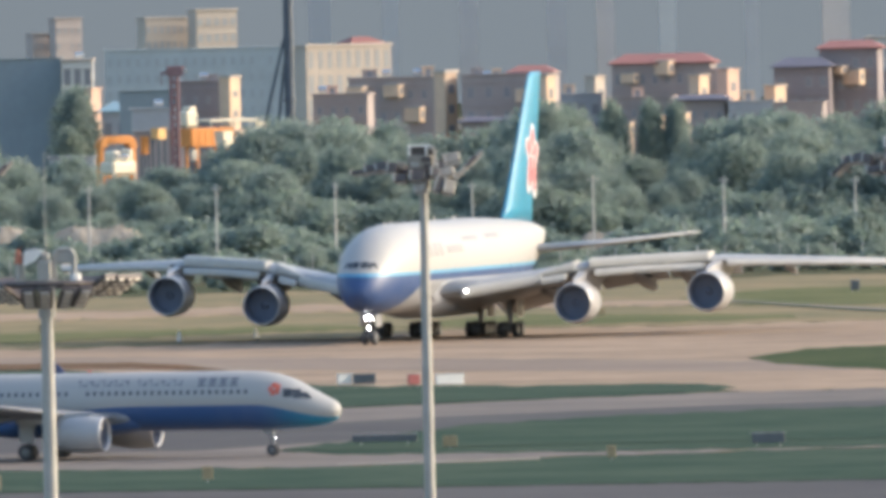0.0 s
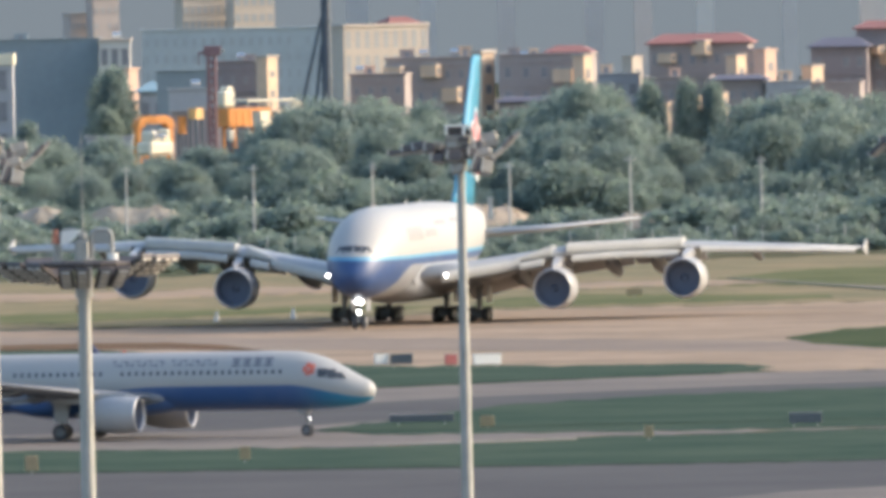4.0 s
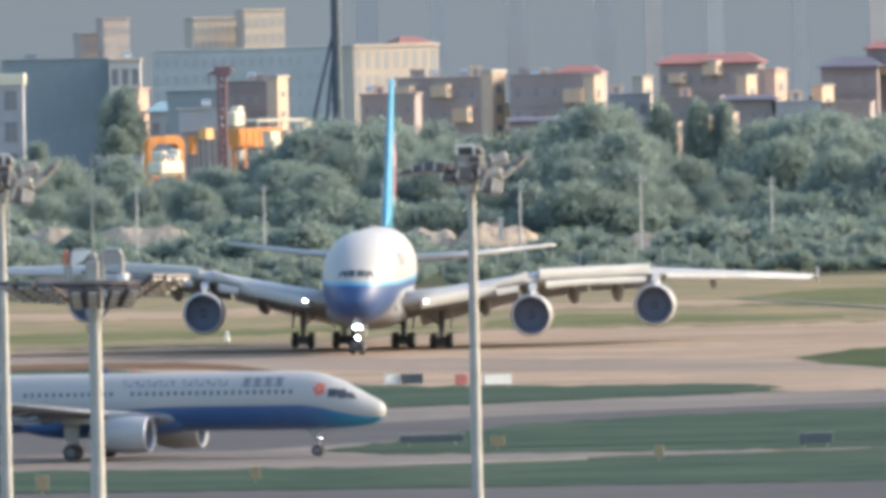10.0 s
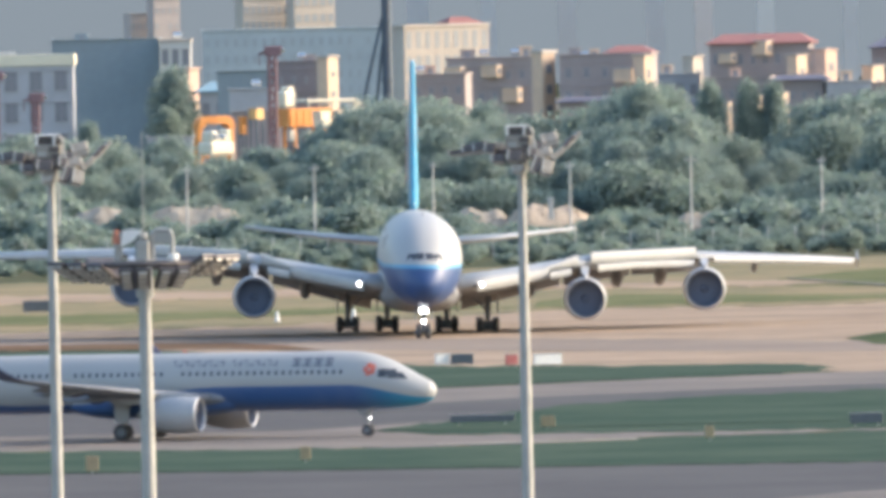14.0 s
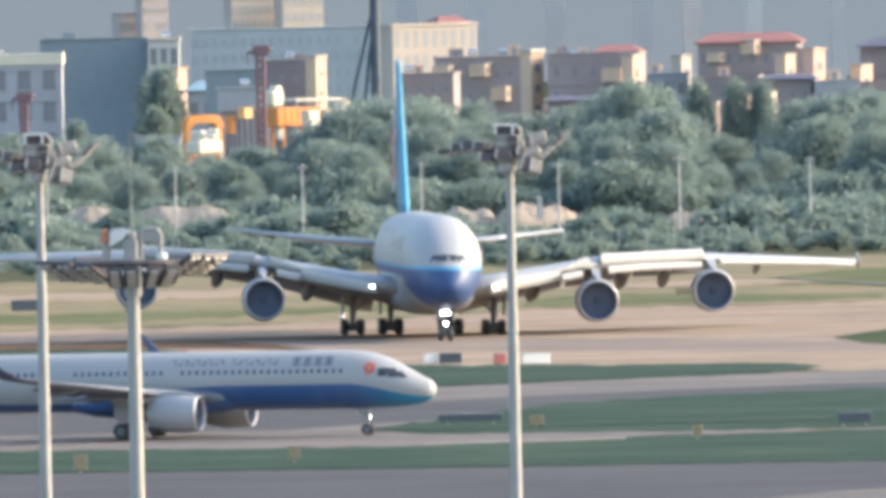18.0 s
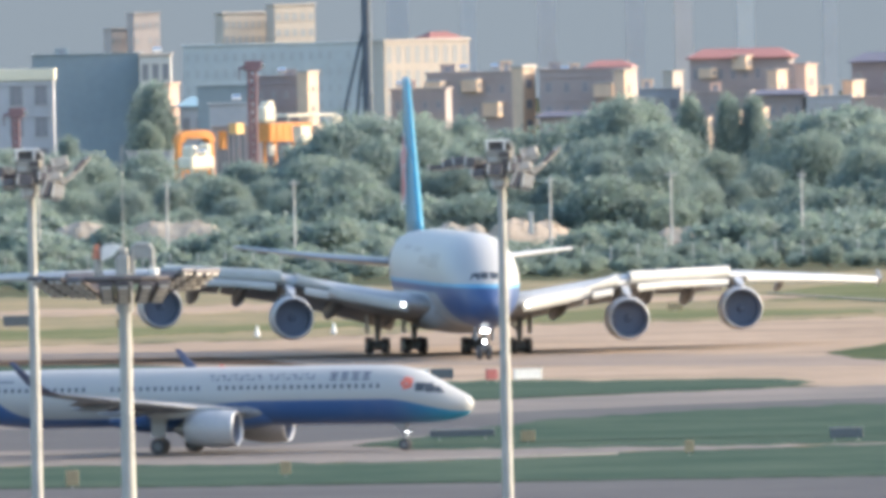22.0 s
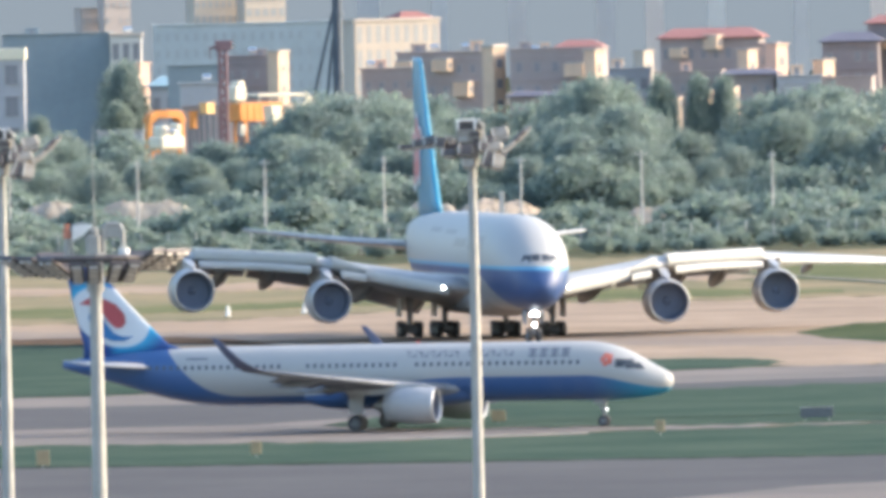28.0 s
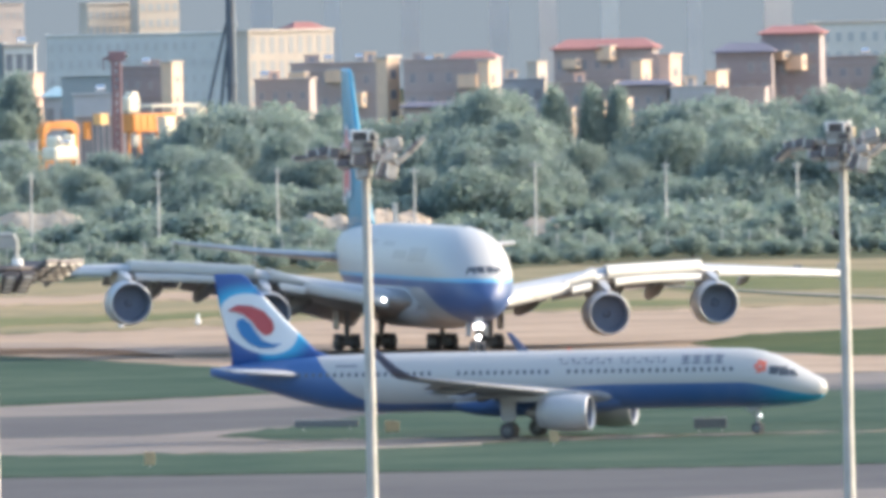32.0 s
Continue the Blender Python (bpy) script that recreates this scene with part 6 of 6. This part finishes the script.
part("cab_window", bm, PANE, machine)
# Steel box added to give the bright glint on the machine.
bm = bmesh.new()
box(bm, 0.4, 1.5, -1.1, 1.1, 9.4, 10.5, 0.3)
part("engine_cover", bm, TANK, machine, "bright steel box put in for a glint")
bm = bmesh.new()
box(bm, 1.3, 2.0, -0.9, 0.9, 9.4, 11.2, 0.2)
part("chute", bm, CANVAS, machine)
for x in (-1.7, 1.9):
    for y in (-1.1, 1.1):
        bm = bmesh.new()
        box(bm, x - 0.15, x + 0.15, y - 0.15, y + 0.15, -0.1, 8.1)
        part("leg", bm, METAL, machine)

hopper = tagged(new("orange_hopper"), "orange machine hopper under a white canopy", "machine")
hopper.location = (-16.9, 2622, 0)
hopper.rotation_euler, hopper.scale = (0, 0, radians(40)), (1.1, 0.8, 1)
bm = bmesh.new()
box(bm, -3.3, 3.3, -1.6, 1.6, 11.0, 13.4, 0.06)
part("bin", bm, ORANGE, hopper)
for i in range(7):
    bm = bmesh.new()
    box(bm, -3.1 + i * 1.0, -2.9 + i * 1.0, -1.7, -1.58, 11.05, 13.35, 0.02)
    part("rib", bm, ORANGE, hopper)
for x in (-2.2, 2.2):
    for y in (-1.2, 1.2):
        bm = bmesh.new()
        box(bm, x - 0.2, x + 0.2, y - 0.2, y + 0.2, -0.1, 11.5)
        part("leg", bm, ORANGE, hopper)

canopy = tagged(new("site_canopy"), "long white sheet canopy on posts", "canopy")
canopy.location = (-14.8, 2655, 0)
canopy.rotation_euler = (0, 0, radians(30))
bm = bmesh.new()
box(bm, -3.8, 3.8, -3, 3, 13.9, 14.25, 0.05)
part("sheet", bm, CANVAS, canopy)
for x in (-3.5, 0, 3.5):
    bm = bmesh.new()
    box(bm, x - 0.12, x + 0.12, -2.8, -2.56, -0.1, 13.95)
    part("post", bm, METAL, canopy)

silo = tagged(new("machine_housing"), "cream sheet machine housing on legs over the site", "machine")
silo.location = (-19.4, 2640, 0)
silo.rotation_euler = (0, 0, radians(45))
bm = bmesh.new()
box(bm, -1.15, 1.05, -1.0, 1.0, 13.4, 15.5, 0.25)
box(bm, -0.3, 1.0, -0.8, 0.8, 15.3, 16.1, 0.2)
part("body", bm, CANVAS, silo)
for sx in (-0.8, 0.8):
    for sy in (-0.7, 0.7):
        bm = bmesh.new()
        tube(bm, (sx, sy, -0.1), (sx, sy, 13.6), 0.12, n=8)
        part("leg", bm, METAL, silo)
bm = bmesh.new()
box(bm, 0.4, 0.9, -1.06, -0.98, 14.0, 14.8, 0.02)
part("hatch", bm, METAL, silo)


def stack(x, y, w, d, z0, z1, material, label, turn, lean=0.0):
    """A box-shaped piece of plant on four legs."""
    root = tagged(new("site_bin"), label, "machine", "plant on the building site")
    root.location = (x, y, 0)
    root.rotation_euler = (0, 0, radians(turn))
    bm = bmesh.new()
    skin(bm, [[Vector((sx * w / 2 + lean * k, sy * d / 2, z)) for sx, sy in ((-1, -1), (1, -1), (1, 1), (-1, 1))] for k, z in ((0, z0), (0.5, (z0 + z1) / 2), (1, z1))])
    part("bin", bm, material, root)
    for sx in (-1, 1):
        for sy in (-1, 1):
            bm = bmesh.new()
            tube(bm, (sx * w * 0.4, sy * d * 0.4, -0.1), (sx * w * 0.4, sy * d * 0.4, z0 + 0.1), 0.12, n=6)
            part("leg", bm, STEEL_DARK, root)
    bm = bmesh.new()
    box(bm, -w / 2 + lean - 0.08, w / 2 + lean + 0.08, -d / 2 - 0.08, d / 2 + 0.08, z1 - 0.05, z1 + 0.1, 0.03)
    part("rim", bm, material, root)


stack(-14.5, 2618, 1.7, 1.6, 10.9, 12.9, CANVAS, "cream plant bin beside an orange hopper", 45, -0.2)
stack(-11.0, 2638, 1.5, 1.4, 11.2, 13.8, CANVAS, "leaning cream conveyor head on legs", 45, 0.7)
stack(-11.9, 2636, 0.9, 1.2, 11.0, 12.0, CANVAS, "small cream box beside a conveyor head", 45)
stack(-22.8, 2598, 1.4, 1.3, 12.3, 13.6, AMBER, "amber yellow drum housing on legs", 45)
stack(-24.6, 2598, 0.8, 0.8, 10.4, 12.6, ORANGE, "orange steel column head", 45)
stack(-16.2, 2612, 0.7, 0.7, 9.0, 10.4, CANVAS, "small pale box below a hopper", 45)
stack(-18.6, 2612, 0.9, 0.7, 9.2, 10.6, METAL, "grey steel box below a hopper", 45)


def rig(x, y, h, w, label):
    root = tagged(new("piling_rig"), label, "piling rig", "rigs on the building site")
    root.location = (x, y, 0)
    for sx in (-w, w):
        for sy in (-w, w):
            bm = bmesh.new()
            tube(bm, (sx, sy, -0.1), (sx, sy, h), 0.27, n=6)
            part("mast_chord", bm, RIG_RED, root)
    z, k = 0.0, 0
    front = side = None
    while z < h - 1:
        turn = 180 if k % 2 else 0
        if front is None:
            bm = bmesh.new()
            tube(bm, (-w, -w, 0), (w, -w, 1), 0.20, n=5)
            front = part("brace", bm, RIG_RED, root)
            bm = bmesh.new()
            tube(bm, (-w, -w, 0), (-w, w, 1), 0.20, n=5)
            side = part("brace", bm, RIG_RED, root)
        else:
            again(front, root, pose(0, -2 * w if turn else 0, z, 0, 0, turn))
            again(side, root, pose(-2 * w if turn else 0, 0, z, 0, 0, turn))
        z += 1
        k += 1
    bm = bmesh.new()
    box(bm, -w - 0.55, w + 0.75, -w - 0.3, w + 0.3, h - 1.3, h, 0.08)
    tube(bm, (-w - 1.3, 0, h - 1.0), (w + 0.9, 0, h - 0.1), 0.20, n=6)
    tube(bm, (-w - 1.2, 0, h - 1.0), (-w - 1.2, 0, h - 2.4), 0.10, n=6)
    part("head", bm, RIG_RED, root)
    bm = bmesh.new()
    turned(bm, [(0, 0.05), (0.12, 0.28), (0.4, 0.34), (0.5, 0.1)], 12, "z", (w + 0.95, -w, h - 0.9), caps=True)
    part("site_lamp", bm, TANK, root, "bright steel lamp at the head")


rig(-20.7, 2600, 21.6, 0.42, "dull red lattice piling rig")
rig(-58.4, 2700, 18.5, 0.38, "dull red lattice piling rig at the site's edge")
rig(-52.8, 2690, 15.6, 0.34, "shorter dull red piling rig")

crane = tagged(new("tower_mast"), "tall dark steel mast with raking stays", "mast")
crane.location = (-6.2, 2700, 0)
bm = bmesh.new()
tube(bm, (0, 0, -0.1), (0, 0, 40), 0.72, 0.66, 14)
part("column", bm, STEEL_DARK, crane)
for a, b in (((-6.6, 0, -0.1), (-0.7, 0, 24.0)), ((-3.2, 0.6, -0.1), (-0.6, 0, 21.0))):
    bm = bmesh.new()
    tube(bm, a, b, 0.26, 0.20, 8)
    part("stay", bm, STEEL_DARK, crane)
for z in (8, 16, 24, 32):
    bm = bmesh.new()
    tube(bm, (0, 0, z), (0, 0, z + 0.5), 0.85, 0.85, 14)
    part("collar", bm, STEEL_DARK, crane)

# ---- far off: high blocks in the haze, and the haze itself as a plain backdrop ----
# Tower walls take nearly the backdrop's tone, with haze put into their colour.
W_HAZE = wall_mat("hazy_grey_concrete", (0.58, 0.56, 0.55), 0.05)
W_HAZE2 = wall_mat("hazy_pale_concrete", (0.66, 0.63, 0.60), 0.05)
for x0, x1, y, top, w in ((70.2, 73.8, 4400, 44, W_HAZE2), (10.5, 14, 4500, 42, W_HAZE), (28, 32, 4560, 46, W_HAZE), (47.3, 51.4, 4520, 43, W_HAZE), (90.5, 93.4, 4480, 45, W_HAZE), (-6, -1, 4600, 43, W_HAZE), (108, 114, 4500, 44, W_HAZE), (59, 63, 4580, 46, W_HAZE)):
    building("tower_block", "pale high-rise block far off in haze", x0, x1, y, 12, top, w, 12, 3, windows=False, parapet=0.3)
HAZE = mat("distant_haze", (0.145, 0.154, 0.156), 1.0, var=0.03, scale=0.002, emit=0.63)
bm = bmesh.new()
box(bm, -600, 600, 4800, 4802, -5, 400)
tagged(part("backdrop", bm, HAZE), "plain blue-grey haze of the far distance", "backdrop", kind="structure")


# ---- what moves ----
BIG_ROWS = (
    (0, 1.28, 1827.79, -13.99, -0.49), (1, -0.15, 1824.1, -13.01, -0.65), (2, -1.22, 1820.29, -11.92, -0.8), (3, -2.02, 1816.38, -10.76, -0.93),
    (4, -2.59, 1812.37, -9.56, -1.05), (5, -2.98, 1808.28, -8.34, -1.15), (6, -3.23, 1804.11, -7.13, -1.24), (7, -3.35, 1799.87, -5.93, -1.32),
    (8, -3.36, 1795.57, -4.77, -1.38), (9, -3.27, 1791.22, -3.66, -1.43), (10, -3.07, 1786.83, -2.59, -1.47), (11, -2.78, 1782.42, -1.59, -1.51),
    (12, -2.4, 1777.98, -0.64, -1.53), (13, -1.92, 1773.54, 0.24, -1.55), (14, -1.35, 1769.09, 1.07, -1.55), (15, -0.68, 1764.65, 1.84, -1.56),
    (16, 0.07, 1760.23, 2.56, -1.55), (17, 0.9, 1755.84, 3.24, -1.54), (18, 1.81, 1751.48, 3.87, -1.53), (19, 2.78, 1747.17, 4.46, -1.51),
    (20, 3.82, 1742.92, 5.02, -1.49), (21, 4.89, 1738.74, 5.56, -1.47), (22, 6.01, 1734.63, 6.07, -1.45), (23, 7.15, 1730.6, 6.56, -1.43),
    (24, 8.3, 1726.67, 7.03, -1.41), (25, 9.45, 1722.84, 7.49, -1.39), (26, 10.6, 1719.13, 7.92, -1.37), (27, 11.73, 1715.54, 8.33, -1.36),
    (28, 12.84, 1712.08, 8.71, -1.35), (29, 13.93, 1708.77, 9.04, -1.34), (30, 14.99, 1705.61, 9.32, -1.34), (31, 16.03, 1702.61, 9.53, -1.35),
    (32, 17.05, 1699.77, 9.64, -1.36),
)
NARROW_ROWS = (
    (0, -0.17, 1428.94, 71.9, 0.0), (3, -0.36, 1429, 71.9, 0.0), (16, -0.36, 1429.0, 71.9, 0.0), (17, -0.06, 1428.9, 71.9, 0.0),
    (18, 0.45, 1428.73, 71.9, 0.0), (19, 0.81, 1428.61, 71.9, 0.0), (20, 1.73, 1428.31, 71.9, 0.0), (21, 2.45, 1428.07, 71.9, 0.0),
    (22, 3.65, 1427.68, 71.9, 0.0), (23, 5.31, 1427.13, 71.9, 0.0), (24, 7.34, 1426.46, 71.9, 0.0), (25, 9.77, 1425.66, 72.3, 0.0),
    (26, 12.63, 1424.72, 72.7, 0.0), (27, 15.87, 1423.66, 73.1, 0.0), (28, 19.69, 1422.4, 73.3, 0.0), (29, 23.77, 1421.07, 73.5, 0.0),
    (30, 28.16, 1419.63, 73.6, 0.0), (31, 32.86, 1418.09, 73.7, 0.0), (32, 37.75, 1416.5, 73.8, 0.0),
)


def place(rows):
    """Rows of seconds, x, y of the nose's foot, heading (0 is towards the camera), lean."""
    return [(t, pose(x, y, 0.065, lean, 0, h - 90)) for t, x, y, h, lean in rows]


def travelled(rows, t):
    """Metres rolled since the start, by the path of the nose's foot."""
    k = np.array(rows)
    steps = np.concatenate([[0], np.cumsum(np.hypot(np.diff(k[:, 1]), np.diff(k[:, 2])))])
    return float(np.interp(t, k[:, 0], steps))


def motions():
    walk(BIG, place(BIG_ROWS))
    walk(NARROW, place(NARROW_ROWS))
    for key, rows in (("big", BIG_ROWS), ("narrow", NARROW_ROWS)):
        for ob, r in WHEELS[key]:
            at = ob.location.copy()
            turns = []
            for i in range(321):
                t = i * 0.1
                turns.append((t, Matrix.Translation(at) @ Matrix.Rotation(travelled(rows, t) / r, 4, "Y")))
            walk(ob, turns)


motions()
